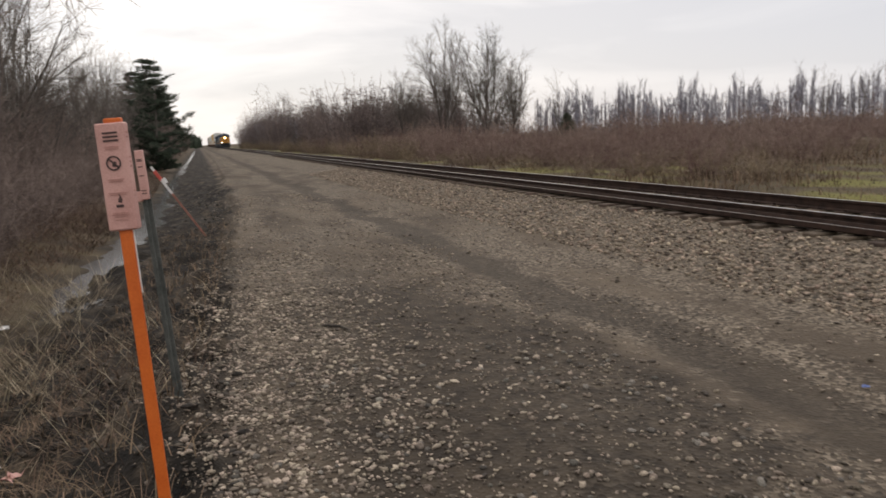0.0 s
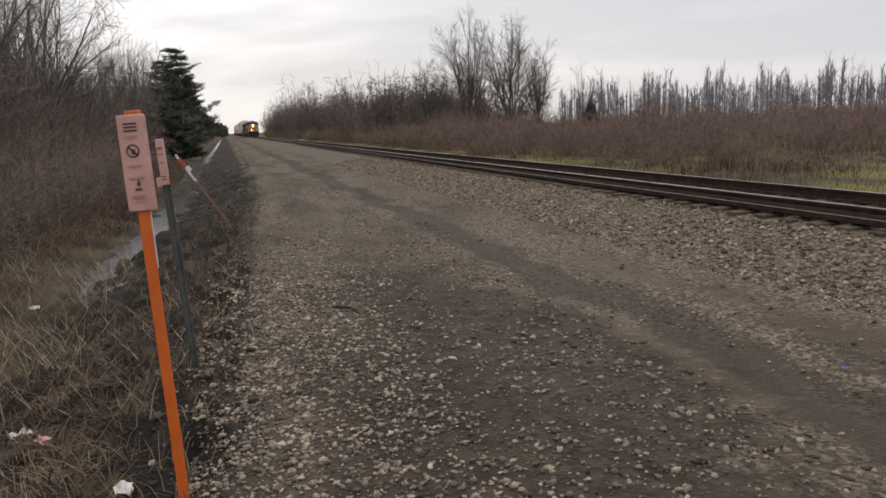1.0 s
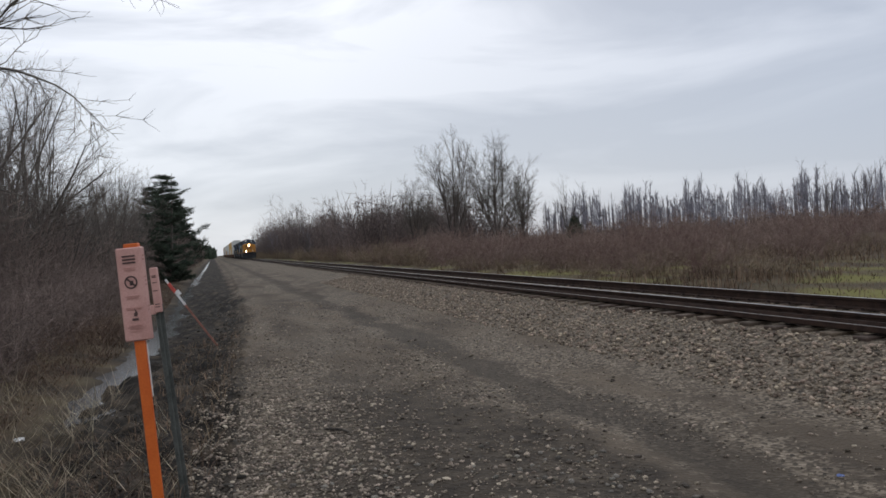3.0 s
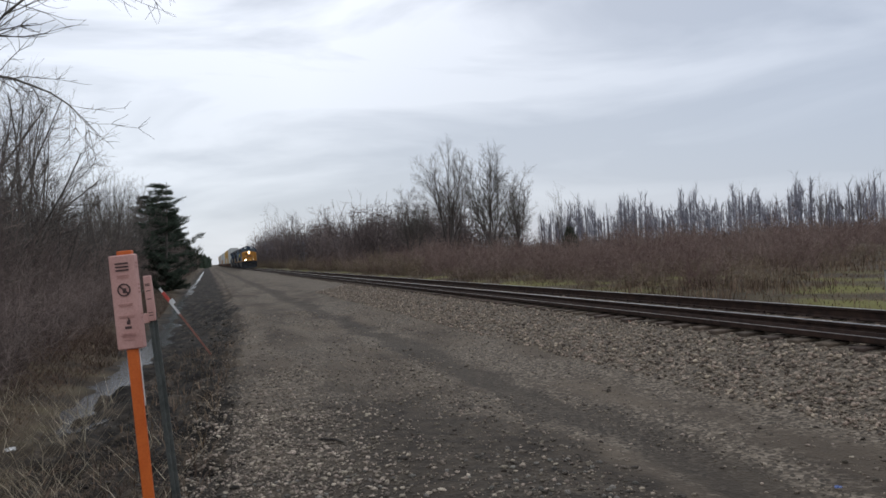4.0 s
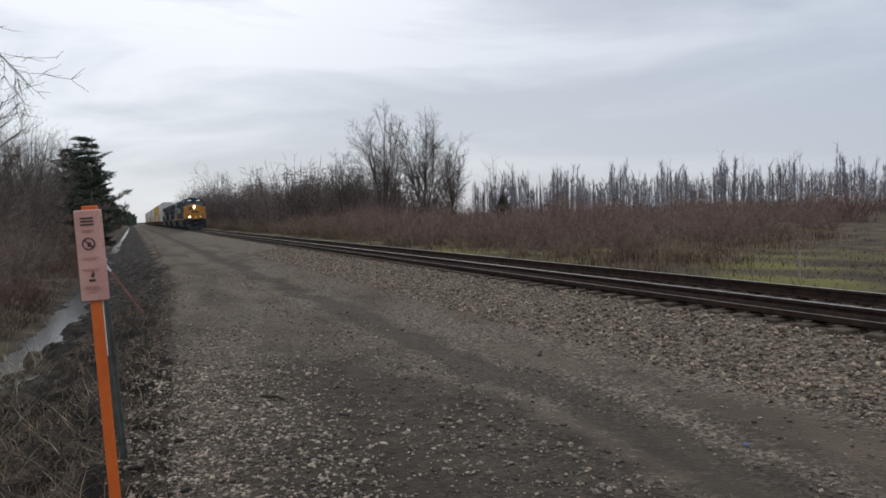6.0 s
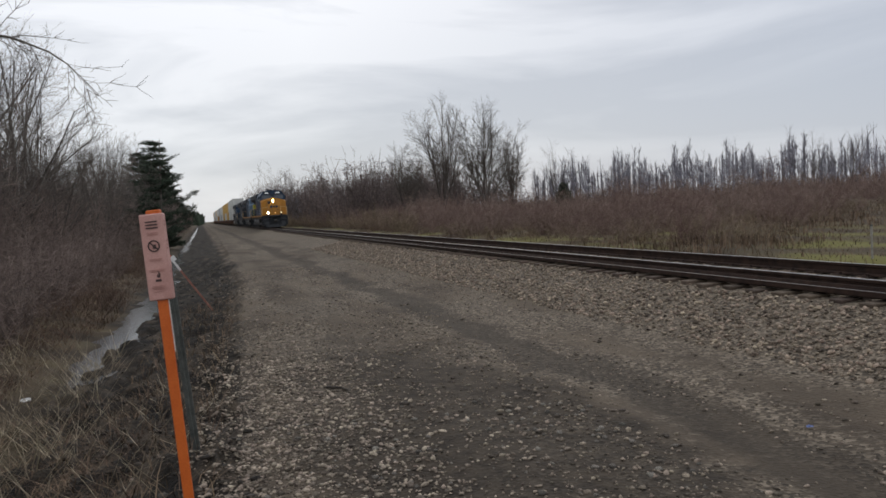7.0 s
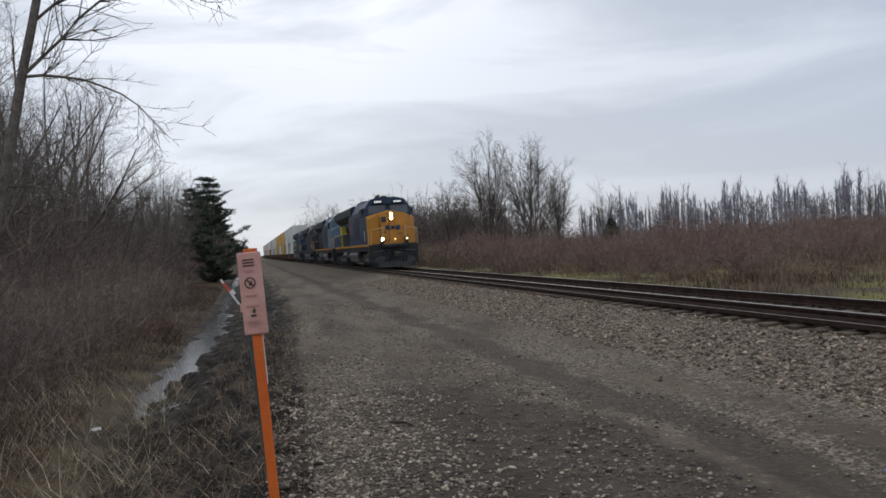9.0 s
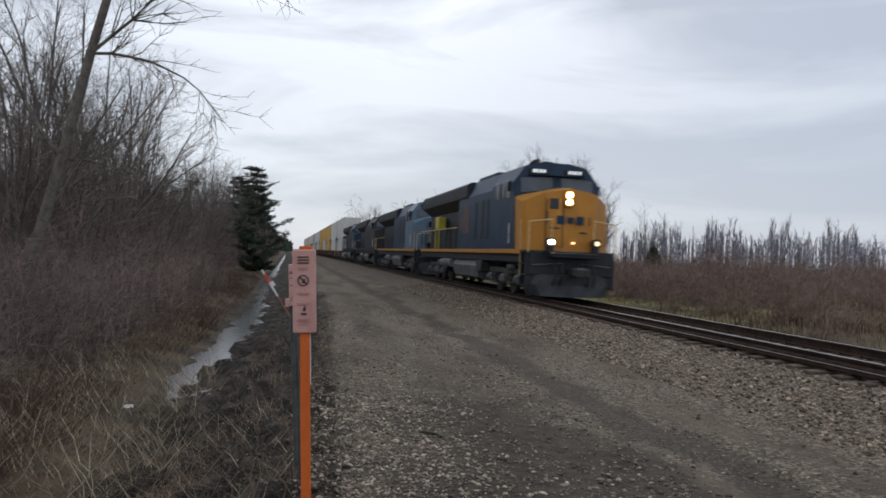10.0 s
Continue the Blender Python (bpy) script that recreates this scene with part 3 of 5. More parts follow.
def fan_tree(seed, height, spread, r, limbs, kids, label, fork=0.12, droop=0.1, thin=0.006):
    """A leafless tree whose limbs part low down and fan out into a rounded crown of fine twigs."""
    random.seed(seed)
    trunk, crown = Shape(), Shape()
    bole = limb(trunk, Vector((0, 0, -0.25)), Vector((random.gauss(0, 0.04), random.gauss(0, 0.04), 1)).normalized(), height * fork + 0.25, r, r * 0.8, 3, 8, 0.03, 0)
    foot = bole[-1][0]
    for i in range(limbs):
        a = 6.283 * (i + random.uniform(-0.3, 0.3)) / limbs * 1.618
        u = math.sqrt((i + 0.3) / limbs)
        tip = Vector((math.cos(a) * spread * u, math.sin(a) * spread * u, height * math.sqrt(1 - 0.8 * u * u) * random.uniform(0.86, 1.0)))
        way = tip - foot
        way.z *= 1.0 - droop
        grow(trunk, crown, foot - Vector((0, 0, height * fork * random.uniform(0, 0.5))), way.normalized(), way.length * 0.95, r * random.uniform(0.38, 0.6), 1, 4, kids,
             ((0, 0), (0.3, 0.75), (0.35, 0.85), (0.4, 1.0)), 0.035, (0, 0.25, 0.15, 0.1), (0.3, 0.34, 0.45, 0.55), thin)
    ob = tagged(new("bare_tree"), label, "tree")
    part("trunk", trunk, M_BARK, ob)
    part("crown", crown, M_TWIG, ob)
    return ob


tree_protos = [
    fan_tree(11, 12.4, 4.4, 0.13, 7, (0, 9, 6, 3), "leafless grey multi-limbed tree in the thicket"),
    fan_tree(12, 13.6, 4.0, 0.13, 6, (0, 10, 6, 3), "tall leafless grey tree in the thicket", fork=0.2),
    fan_tree(13, 11.4, 4.6, 0.12, 7, (0, 9, 6, 3), "spreading leafless brown tree in the thicket", fork=0.06),
    fan_tree(14, 13.6, 4.5, 0.15, 7, (0, 10, 6, 3), "leafless forked tree at the wood's edge", fork=0.16),
]


def plant_left_wood():
    random.seed(5)
    spots = []
    for y in np.arange(23, 62, 4.0):
        spots.append((random.uniform(-9.0, -6.6), y + random.uniform(-1, 1), random.uniform(0.7, 0.95)))
        if int(y) % 2:
            spots.append((random.uniform(-15.5, -11.0), y + random.uniform(-1, 1), random.uniform(0.95, 1.2)))
    for y in np.arange(27, 58, 4.6):
        spots.append((random.uniform(-10.4, -8.4), y + random.uniform(-1, 1), random.uniform(1.0, 1.2)))
    for y in np.arange(60, 130, 5.0):
        spots.append((random.uniform(-9.0, -6.6), y, random.uniform(0.85, 1.1)))
        if int(y) % 2:
            spots.append((random.uniform(-15.0, -10.0), y + 2, random.uniform(1.0, 1.25)))
    for i, (x, y, s) in enumerate(spots):
        proto = tree_protos[i % 4]
        m = pose(x, y, float(ground_z(x, y)), 0, 0, random.uniform(0, 360))
        if i < 4:
            proto.matrix_basis = m
            ob = proto
        else:
            ob = copy_thing(proto, m)
        ob.scale = (s, s, s)
        ob["group"] = "trees of the ditch-side wood"


plant_left_wood()


def leaning_tree():
    """The tree whose limbs hang out over the bank."""
    random.seed(21)
    trunk, crown = Shape(), Shape()
    root = Vector((0, 0, -0.3))
    d = Vector((0.22, -0.03, 1)).normalized()
    pts = limb(trunk, root, d, 13.5, 0.14, 0.05, 12, 8, 0.025, 0.0)

    def bough(k, way, length, r, up, n, sag=0.0):
        p = pts[k][0]
        q = limb(trunk, p, Vector(way).normalized(), length, r * 0.8, r * 0.15, 8, 5, 0.11, up)
        for i in range(n):
            j = 1 + int(random.random() * 7)
            dd = q[j][1]
            side = dd.orthogonal().normalized()
            side.rotate(Matrix.Rotation(random.uniform(0, 6.283), 3, dd))
            nd = (dd * 0.8 + side * random.uniform(0.4, 1.0) + Vector((0, 0, 0.1 - sag))).normalized()
            t = limb(crown, q[j][0], nd, length * random.uniform(0.16, 0.38), q[j][2] * 0.5, 0.005, 4, 3, 0.16, 0.03)
            for m in range(6):
                jj = random.randint(1, 4)
                d3 = t[jj][1]
                s3 = d3.orthogonal().normalized()
                s3.rotate(Matrix.Rotation(random.uniform(0, 6.283), 3, d3))
                limb(crown, t[jj][0], (d3 + s3 * random.uniform(0.4, 1.0)).normalized(), length * random.uniform(0.06, 0.14), 0.007, 0.003, 3, 3, 0.2, 0.05)

    bough(6, (1.0, -0.1, 0.12), 3.2, 0.045, -0.1, 20, 0.1)
    bough(6, (0.6, 0.1, 0.75), 4.4, 0.05, -0.1, 30, 0.1)
    bough(7, (0.7, -0.1, 0.9), 4.6, 0.045, -0.12, 24, 0.1)
    bough(4, (1.0, 0.25, 0.0), 2.0, 0.035, -0.05, 8)
    bough(4, (-0.8, 0.2, 0.9), 3.8, 0.07, 0.03, 12)
    bough(8, (0.9, -0.2, 0.7), 4.0, 0.06, -0.03, 14)
    bough(8, (-0.7, 0.3, 1.0), 3.6, 0.06, 0.03, 12)
    bough(9, (0.6, 0.4, 0.9), 3.6, 0.05, 0.0, 12)
    bough(10, (-0.5, -0.4, 1.0), 3.0, 0.04, 0.03, 10)
    ob = tagged(new("bare_tree"), "leaning leafless tree with drooping outer limbs", "tree")
    part("trunk", trunk, M_BARK, ob)
    part("crown", crown, M_TWIG, ob)
    x, y = -5.5, 16.5
    ob.matrix_basis = pose(x, y, float(ground_z(x, y)) - 0.4)
    return ob


leaning_tree()


def pine(height, seed, label):
    """A ragged pine: whorls of drooping boughs set with needle tufts."""
    random.seed(seed)
    trunk, crown = Shape(), Shape()
    limb(trunk, Vector((0, 0, -0.2)), Vector((0.02, 0, 1)), height, 0.16, 0.02, 8, 7, 0.01, 0)
    z = height * 0.05
    while z < height * 0.97:
        k = 1 - z / height
        for i in range(random.randint(4, 6)):
            a = random.uniform(0, 6.283)
            ln = height * 0.36 * (k ** 0.6) * random.choice((0.5, 0.8, 1.0, 1.15)) * random.uniform(0.8, 1.1) + 0.15
            d = Vector((math.cos(a), math.sin(a), random.uniform(0.0, 0.4)))
            pts = limb(trunk, Vector((0, 0, z)), d.normalized(), ln, 0.04 * k + 0.01, 0.008, 4, 4, 0.1, 0.03)
            for j in range(int(30 + 95 * k)):
                t = random.uniform(0.8, 4.2)
                m = min(int(t), 3)
                q = pts[m][0].lerp(pts[m + 1][0], min(t - m, 1.2)) + Vector((random.gauss(0, 0.16), random.gauss(0, 0.16), random.gauss(0.05, 0.06)))
                for s in range(5):
                    w = Vector((random.gauss(0, 1), random.gauss(0, 1), random.gauss(0.4, 0.5))).normalized() * random.uniform(0.16, 0.34)
                    side = w.orthogonal().normalized() * 0.03
                    crown.add([q - side, q + side, q + w], [(0, 1, 2)])
        z += height * 0.06 * random.uniform(0.7, 1.4)
    ob = tagged(new("pine_tree"), label, "tree")
    part("trunk", trunk, M_BARK, ob)
    part("crown", crown, M_NEEDLE, ob)
    return ob


pine_tree = pine(10.2, 3, "dark green ragged pine at the wood's edge")
pine_tree.matrix_basis = pose(-2.9, 72, float(ground_z(-2.9, 72)) - 0.5)
# thicket in front of the wood, and dead grass along the ditch
def ragged(n, x0, x1, y0, y1, hx, seed_shift=0.0, clump=14, loose=0.28):
    """Roots in clumps with heights that rise and fall along the line."""
    c = scatter(max(n // clump, 1), x0, x1, y0, y1, 1.3)
    r = np.repeat(c, clump, 0) + rng.normal(0, loose, (len(c) * clump, 2))
    h = np.repeat(rng.uniform(0.6, 1.25, len(c)), clump) * (0.75 + 0.25 * np.sin(r[:, 1] * 0.35 + seed_shift) * np.sin(r[:, 0] * 0.8 + 1)) * rng.uniform(0.6, 1.15, len(r)) * hx
    h *= 0.8 + 0.35 * np.sin(r[:, 0] * 0.31 + 1.3 * np.sin(r[:, 1] * 0.17)) * np.sin(r[:, 1] * 0.23 + 0.7)
    return r, h


def shrubs(n, x0, x1, y0, y1, h0, h1, wide=(0.5, 0.75), bias=1.0):
    c = scatter(n, x0, x1, y0, y1, bias)
    h = rng.uniform(h0, h1, n) * (0.85 + 0.3 * np.sin(c[:, 0] * 0.5 + 1.3 * np.sin(c[:, 1] * 0.2)) * np.sin(c[:, 1] * 0.27 + 0.7))
    return c, h, h * rng.uniform(*wide, n)


c1, h1, w1 = shrubs(230, -9.5, -3.2, 3.5, 42, 1.3, 3.0, bias=1.2)
tagged(bushes("thicket", c1, h1, w1, 26, M_BRUSH_L, 0.0055, 11, 0.24), "dense leafless grey-brown thicket beside the ditch", "brush")
c1, h1, w1 = shrubs(120, -13, -3.2, 40, 180, 1.8, 3.6)
tagged(bushes("far_thicket", c1, h1, w1, 24, M_BRUSH_L, 0.014, 6, 0.26), "leafless brown thicket further along the ditch", "brush")
c1, h1, w1 = shrubs(120, -14, -6.2, 9, 80, 4.2, 7.0, (0.35, 0.5))
tagged(bushes("sapling_thicket", c1, h1, w1, 22, M_BRUSH_L, 0.011, 12, 0.2, 0.7, 0.3), "tall leafless saplings under the trees", "brush")
c1, h1, w1 = shrubs(130, -38, -13, 8, 150, 8.0, 12.0, (0.25, 0.38))
tagged(bushes("deep_wood", c1, h1, w1, 20, M_BRUSH_L, 0.03, 11, 0.18, 0.6), "grey mass of leafless stems deep in the wood", "woods")
r1, h1 = ragged(6500, 0.0, 2.6, 5, 60, 0.75, clump=9, loose=0.2)
r1[:, 0] = ditch_x(r1[:, 1]) - 0.6 - np.abs(r1[:, 0])
tagged(stems("ditch_scrub", r1, h1, M_SCRUB, 0.005, 0.7, 3, 0.9), "low tangled red-brown scrub along the ditch", "brush")
r1, h1 = ragged(20000, 0.0, 3.2, 4, 60, 0.3)
r1[:, 0] = ditch_x(r1[:, 1]) - 0.55 - np.abs(r1[:, 0])
tagged(blades("ditch_grass", r1, h1, M_STRAW, 0.006, 1.6), "matted dead grass along the ditch", "grass")
r1, h1 = ragged(16000, -3.5, -0.15, -2, 10, 0.15)
tagged(blades("bank_grass", r1, h1, M_STRAW, 0.004, 2.2), "matted tan grass on the near bank", "grass")
r1 = scatter(2200, -0.9, 0.6, 2.5, 20, 1.2)
r1[:, 0] += 0.05 * r1[:, 1] - 0.4
tagged(blades("bank_weeds", r1, rng.uniform(0.06, 0.26, len(r1)), M_STRAW, 0.004, 1.2), "sparse dry weeds on the muddy bank", "grass")
b1 = scatter(4500, -0.9, 0.95, -3, 40, 1.4)
b1[:, 0] += np.interp(b1[:, 1], [0, 25, 50], [-0.3, 0.3, 0.6])
tagged(stones("mud_clods", b1, np.clip(rng.gamma(1.5, 0.02, len(b1)), 0.01, 0.11), M_CLOD, 0.38, 0.5), "black wet clods of mud on the bank", "mud", kind="stuff")

b1 = scatter(5200, -1.0, 0.7, -2, 34, 1.3)
b1[:, 0] += np.interp(b1[:, 1], [0, 25, 50], [0.0, 0.55, 0.8])
b1 = b1[rng.uniform(0, 1, len(b1)) < np.clip((b1[:, 0] - ditch_x(b1[:, 1]) - 0.5) / 1.6, 0.04, 1)]
tagged(stones("bank_chips", b1, np.clip(rng.gamma(2.0, 0.01, len(b1)), 0.01, 0.05), M_STONE, 0.35, 0.5), "stone chips spilt down the muddy bank", "gravel", kind="stuff")
r1 = scatter(520, -3.0, -1.0, 6.0, 14.5, 1.0)
tagged(stems("dead_reeds", r1, rng.uniform(0.2, 0.6, len(r1)), M_PALE, 0.005, 1.1, 1, 1.0), "broken pale stalks at the end of the ditch", "grass")
r1 = scatter(280, -2.8, 0.1, 2.4, 9.5, 1.0)
tagged(stems("dead_stalks", r1, rng.uniform(0.15, 0.5, len(r1)), M_PALE, 0.0035, 1.2, 2, 1.0), "dry pale weed stalks on the near bank", "grass")

# ---- the far side: brush, pole wood and two big trees ----
def open_ground(r, h):
    """Keeps the grassy clearing by the track free."""
    k = r[:, 1] > 18.0 + (r[:, 0] - 15.5) * 0.62 + 1.5 * np.sin(r[:, 0] * 0.9)
    return r[k], h[k]


def clear_shrubs(*shape):
    c, h, w = shrubs(*shape)
    k = c[:, 1] > 21.0 + (c[:, 0] - 15.5) * 0.62 + 1.5 * np.sin(c[:, 0] * 0.9)
    return c[k], h[k], w[k]


c1, h1, w1 = clear_shrubs(340, 16.5, 60, 20, 82, 1.4, 3.0, (0.55, 0.9))
tagged(bushes("brush", c1, h1, w1, 27, M_BRUSH_R, 0.0075, 12, 0.24, low=0.03), "red-brown leafless brush beyond the track", "brush")
c1, h1, w1 = clear_shrubs(420, 15.6, 44, 18, 62, 0.5, 1.2, (0.8, 1.2))
tagged(bushes("low_scrub", c1, h1, w1, 14, M_BRUSH_T, 0.0075, 9, 0.34, 0.9, 0.0, 0.2), "low tan scrub at the foot of the brush", "brush")
c1, h1, w1 = shrubs(190, 16.2, 36, 42, 130, 1.8, 4.2, (0.55, 0.85))
tagged(bushes("track_side_brush", c1, h1, w1, 26, M_BRUSH_R, 0.011, 12, 0.22, low=0.05), "dense brown brush along the far side of the track", "brush")
c1, h1, w1 = shrubs(120, 15.6, 20, 60, 330, 1.6, 3.2, (0.6, 0.9), 1.3)
tagged(bushes("pale_track_brush", c1, h1, w1, 26, M_BRUSH_T, 0.02, 6, 0.26), "low tan brush along the track", "brush")
c1, h1, w1 = shrubs(230, 18.5, 46, 108, 420, 10.0, 15.0, (0.25, 0.38), 1.3)
h1 *= np.interp(c1[:, 1], [108, 160, 420], [0.68, 0.95, 1.25])
tagged(bushes("far_brush", c1, h1, w1, 24, M_BRUSH_D, 0.045, 11, 0.16, 0.7, 0.12), "brown brush wood running off along the track", "brush")
c1, h1, w1 = shrubs(170, 45, 120, 45, 125, 2.4, 4.4, (0.6, 0.9))
tagged(bushes("back_brush", c1, h1, w1, 24, M_BRUSH_R, 0.022, 6, 0.25), "red-brown brush before the pole wood", "brush")
r1, h1 = open_ground(*ragged(20000, 14.6, 40, 17, 80, 0.7))
tagged(blades("pale_brush_grass", r1, h1, M_STRAW, 0.012, 0.5), "pale dead grass at the foot of the brush", "grass")
r1, h1 = ragged(14000, 13.2, 32, 10, 42, 0.26, clump=8, loose=0.6)
tagged(blades("verge_grass", r1, h1, M_STRAW, 0.01, 0.9), "short pale grass on the far verge", "grass")
def pole_wood():
    n = 1250
    a = rng.uniform(24.0, 62, n)
    dist = rng.uniform(118, 175, n)
    roots = np.stack([dist * np.sin(np.radians(a)), dist * np.cos(np.radians(a))], -1)
    return roots, rng.uniform(6.4, 9.6, n) * (0.9 + 0.14 * np.sin(a * 1.7) + 0.06 * np.sin(a * 5.1))


c1, h1 = pole_wood()
# pole wood stems are tinted pale for haze
tagged(bushes("pole_wood", c1, h1, np.full(len(c1), 0.4), 1, M_HAZED_WOOD, 0.05, 18, 0.18, 0.1, 0.3, 3.0), "far row of thin leafless upright trees", "woods")
c1, h1, w1 = shrubs(150, 44, 150, 70, 150, 2.6, 4.2, (0.7, 1.0))
keep = np.hypot(c1[:, 0], c1[:, 1]) > 108
tagged(bushes("pole_wood_undergrowth", c1[keep], h1[keep], w1[keep], 18, M_BRUSH_D, 0.04, 5, 0.25), "grey tangle under the far pole wood", "woods")
c1, h1, w1 = shrubs(60, 22, 60, 150, 480, 8.5, 12.5, (0.25, 0.35))
# same haze-tinted stem colour as the pole wood
tagged(bushes("far_wood", c1, h1, w1, 22, M_HAZED_WOOD, 0.06, 9, 0.18, 0.6, 0.4), "far leafless wood along the track", "woods")
for x, y, sz, turn in ((-4.2, 150, 0.6, 15), (-4.6, 185, 0.75, 75), (-4.2, 215, 0.7, 165), (-4.8, 250, 0.85, 255), (-4.6, 290, 0.8, 315), (-5.5, 330, 1.0, 45), (-5.4, 108, 1.0, 40), (-6.2, 140, 1.3, 160), (-6.4, 175, 1.45, 250), (-7.6, 225, 1.6, 10), (-6.2, 92, 0.7, 80), (-8.2, 126, 1.3, 200), (-8.6, 158, 1.5, 300), (-7.6, 196, 1.5, 60), (-10.5, 205, 1.7, 120), (-9.0, 250, 1.7, 30), (-10.5, 275, 1.8, 140), (-10.5, 310, 1.8, 270), (-14, 330, 2.0, 190)):
    place(pine_tree, x, y, turn, sz, "far pines beyond the ditch")
c1, h1, w1 = shrubs(110, -14, -4.2, 78, 330, 5.5, 9.0, (0.3, 0.45))
tagged(bushes("far_ditch_wood", c1, h1, w1, 22, M_BRUSH_L, 0.04, 7, 0.2, 0.7), "far leafless wood beyond the ditch", "woods")

big_tree = fan_tree(33, 17.6, 5.2, 0.26, 11, (0, 14, 8, 5), "tall rounded leafless tree above the brush", fork=0.1, droop=-0.12, thin=0.011)
big_tree.matrix_basis = pose(32.6, 103, float(ground_z(32.6, 103)))
big_tree.scale = (0.92, 0.92, 0.9)
place(big_tree, 40.0, 107, 130, (0.9, 0.9, 0.9))
place(big_tree, 27.4, 104, 220, (0.66, 0.66, 0.58))
place(big_tree, 45.0, 109, 70, (0.74, 0.74, 0.72))
place(tree_protos[1], 36.5, 112, 10, 0.9)
place(tree_protos[0], 52, 108, 40, 0.95)
place(tree_protos[3], 28, 262, 40, 1.7)
for k, (x, y, s) in enumerate(((23, 150, 0.8), (26, 165, 0.95), (22, 182, 0.9), (27, 205, 1.1), (21, 225, 1.0), (24, 250, 1.1), (20, 290, 1.1), (25, 125, 0.6), (62, 67, 0.62), (66, 66, 0.58))):
    place(tree_protos[k % 4], x, y, k * 67, s, "scattered trees beyond the track")


def cedar():
    random.seed(8)
    crown = Shape()
    for i in range(900):
        z = random.random() ** 0.8
        a, rr = random.uniform(0, 6.283), (1 - z) ** 0.6 * 1.1 * random.uniform(0.3, 1.0)
        q = Vector((math.cos(a) * rr, math.sin(a) * rr, 0.1 + z * 2.3))
        for s in range(4):
            w = Vector((random.gauss(0, 1), random.gauss(0, 1), random.gauss(0.6, 0.8))).normalized() * random.uniform(0.15, 0.32)
            side = w.orthogonal().normalized() * 0.03
            crown.add([q - side, q + side, q + w], [(0, 1, 2)])
    ob = tagged(new("cedar_bush"), "small dark evergreen bush among the brush", "bush")
    part("stem", Shape().tube((0, 0, -0.1), (0, 0, 2.0), 0.06, 0.02), M_BARK, ob)
    part("crown", crown, M_NEEDLE, ob)
    ob.matrix_basis = pose(35.5, 71.7, float(ground_z(35.5, 71.7)))
    ob.scale = (1.25, 1.25, 1.35)


cedar()

# the wooded rise where the line runs out of sight
def rise():
    roots = np.stack([rng.uniform(-220, 2, 900), rng.uniform(560, 760, 900)], -1)
    h = np.interp(roots[:, 0], [-220, -60, 2], [24, 20, 9]) * rng.uniform(0.75, 1.1, 900)
    return roots, h


r1, h1 = rise()
tagged(stems("far_conifers", r1, h1, M_NEEDLE, 1.9, 0.03, 3), "dark far conifers where the track runs out", "woods")

# ---- the railway ----
RAIL_X = (8.45, 9.95)
RAIL_OUT = [(-0.07, -0.17), (0.07, -0.17), (0.07, -0.155), (0.012, -0.135), (0.01, -0.045), (0.036, -0.035), (0.036, -0.006), (0.028, 0.0), (-0.028, 0.0), (-0.036, -0.006),
            (-0.036, -0.035), (-0.01, -0.045), (-0.012, -0.135), (-0.07, -0.155)]
track = tagged(new("railway_track"), "single railway track of worn steel rails on dark ties", "railway track", kind="structure")
for rx in RAIL_X:
    rail = part("rail", Shape().prism([(rx + a, b) for a, b in RAIL_OUT], -60, 1200), M_RUST, track, "rusty rail with a polished head")
    part("rail_head", Shape().prism([(rx - 0.02, -0.002), (rx + 0.02, -0.002), (rx + 0.02, 0.003), (rx - 0.02, 0.003)], -60, 1200), M_POLISH, rail)
random.seed(17)
tie_shape = Shape().box(-1.44, 1.3, -0.115, 0.115, -0.17, 0.0, 0.012)
tie_mesh = None
for k in range(170):
    y = -4 + k * 0.52
    if tie_mesh is None:
        tie = part("tie", tie_shape, M_TIE, track)
        tie_mesh = tie.data
    else:
        tie = new("tie", tie_mesh)
        tie.parent = track
    tie.matrix_basis = pose(9.2 + random.gauss(0, 0.03), y, -0.178 + random.gauss(0, 0.005), 0, 0, random.gauss(0, 0.8))
part("paint_mark", Shape().box(7.732, 7.744, 11.95, 12.3, -0.3, -0.2, 0.002), M_STAKE, track, "faded red paint on the tie ends")
plate_mesh = None
for k in range(110):
    for rx in RAIL_X:
        if plate_mesh is None:
            plate = part("tie_plate", Shape().box(-0.17, 0.17, -0.09, 0.09, 0, 0.014, 0.004).box(-0.12, -0.09, -0.05, -0.02, 0, 0.04).box(0.09, 0.12, 0.02, 0.05, 0, 0.04), M_RUST, track)
            plate_mesh = plate.data
        else:
            plate = new("tie_plate", plate_mesh)
            plate.parent = track
        plate.matrix_basis = pose(rx, -4 + k * 0.52, -0.178)
spare = tagged(new("spare_rail"), "rusty spare rail lying on the tie ends", "rail")
part("rail", Shape().prism([(7.97 - b, a - 0.108) for a, b in RAIL_OUT], -60, 420), M_RUST, spare)
part("rail_head", Shape().prism([(7.972, -0.0725), (8.0, -0.0725), (8.0, -0.069), (7.972, -0.069)], -60, 420), surf("dull_rail_head", (0.12, 0.1, 0.09), (0.24, 0.21, 0.19), 3, 0.45, 0.1, 60, metal=0.6), spare)
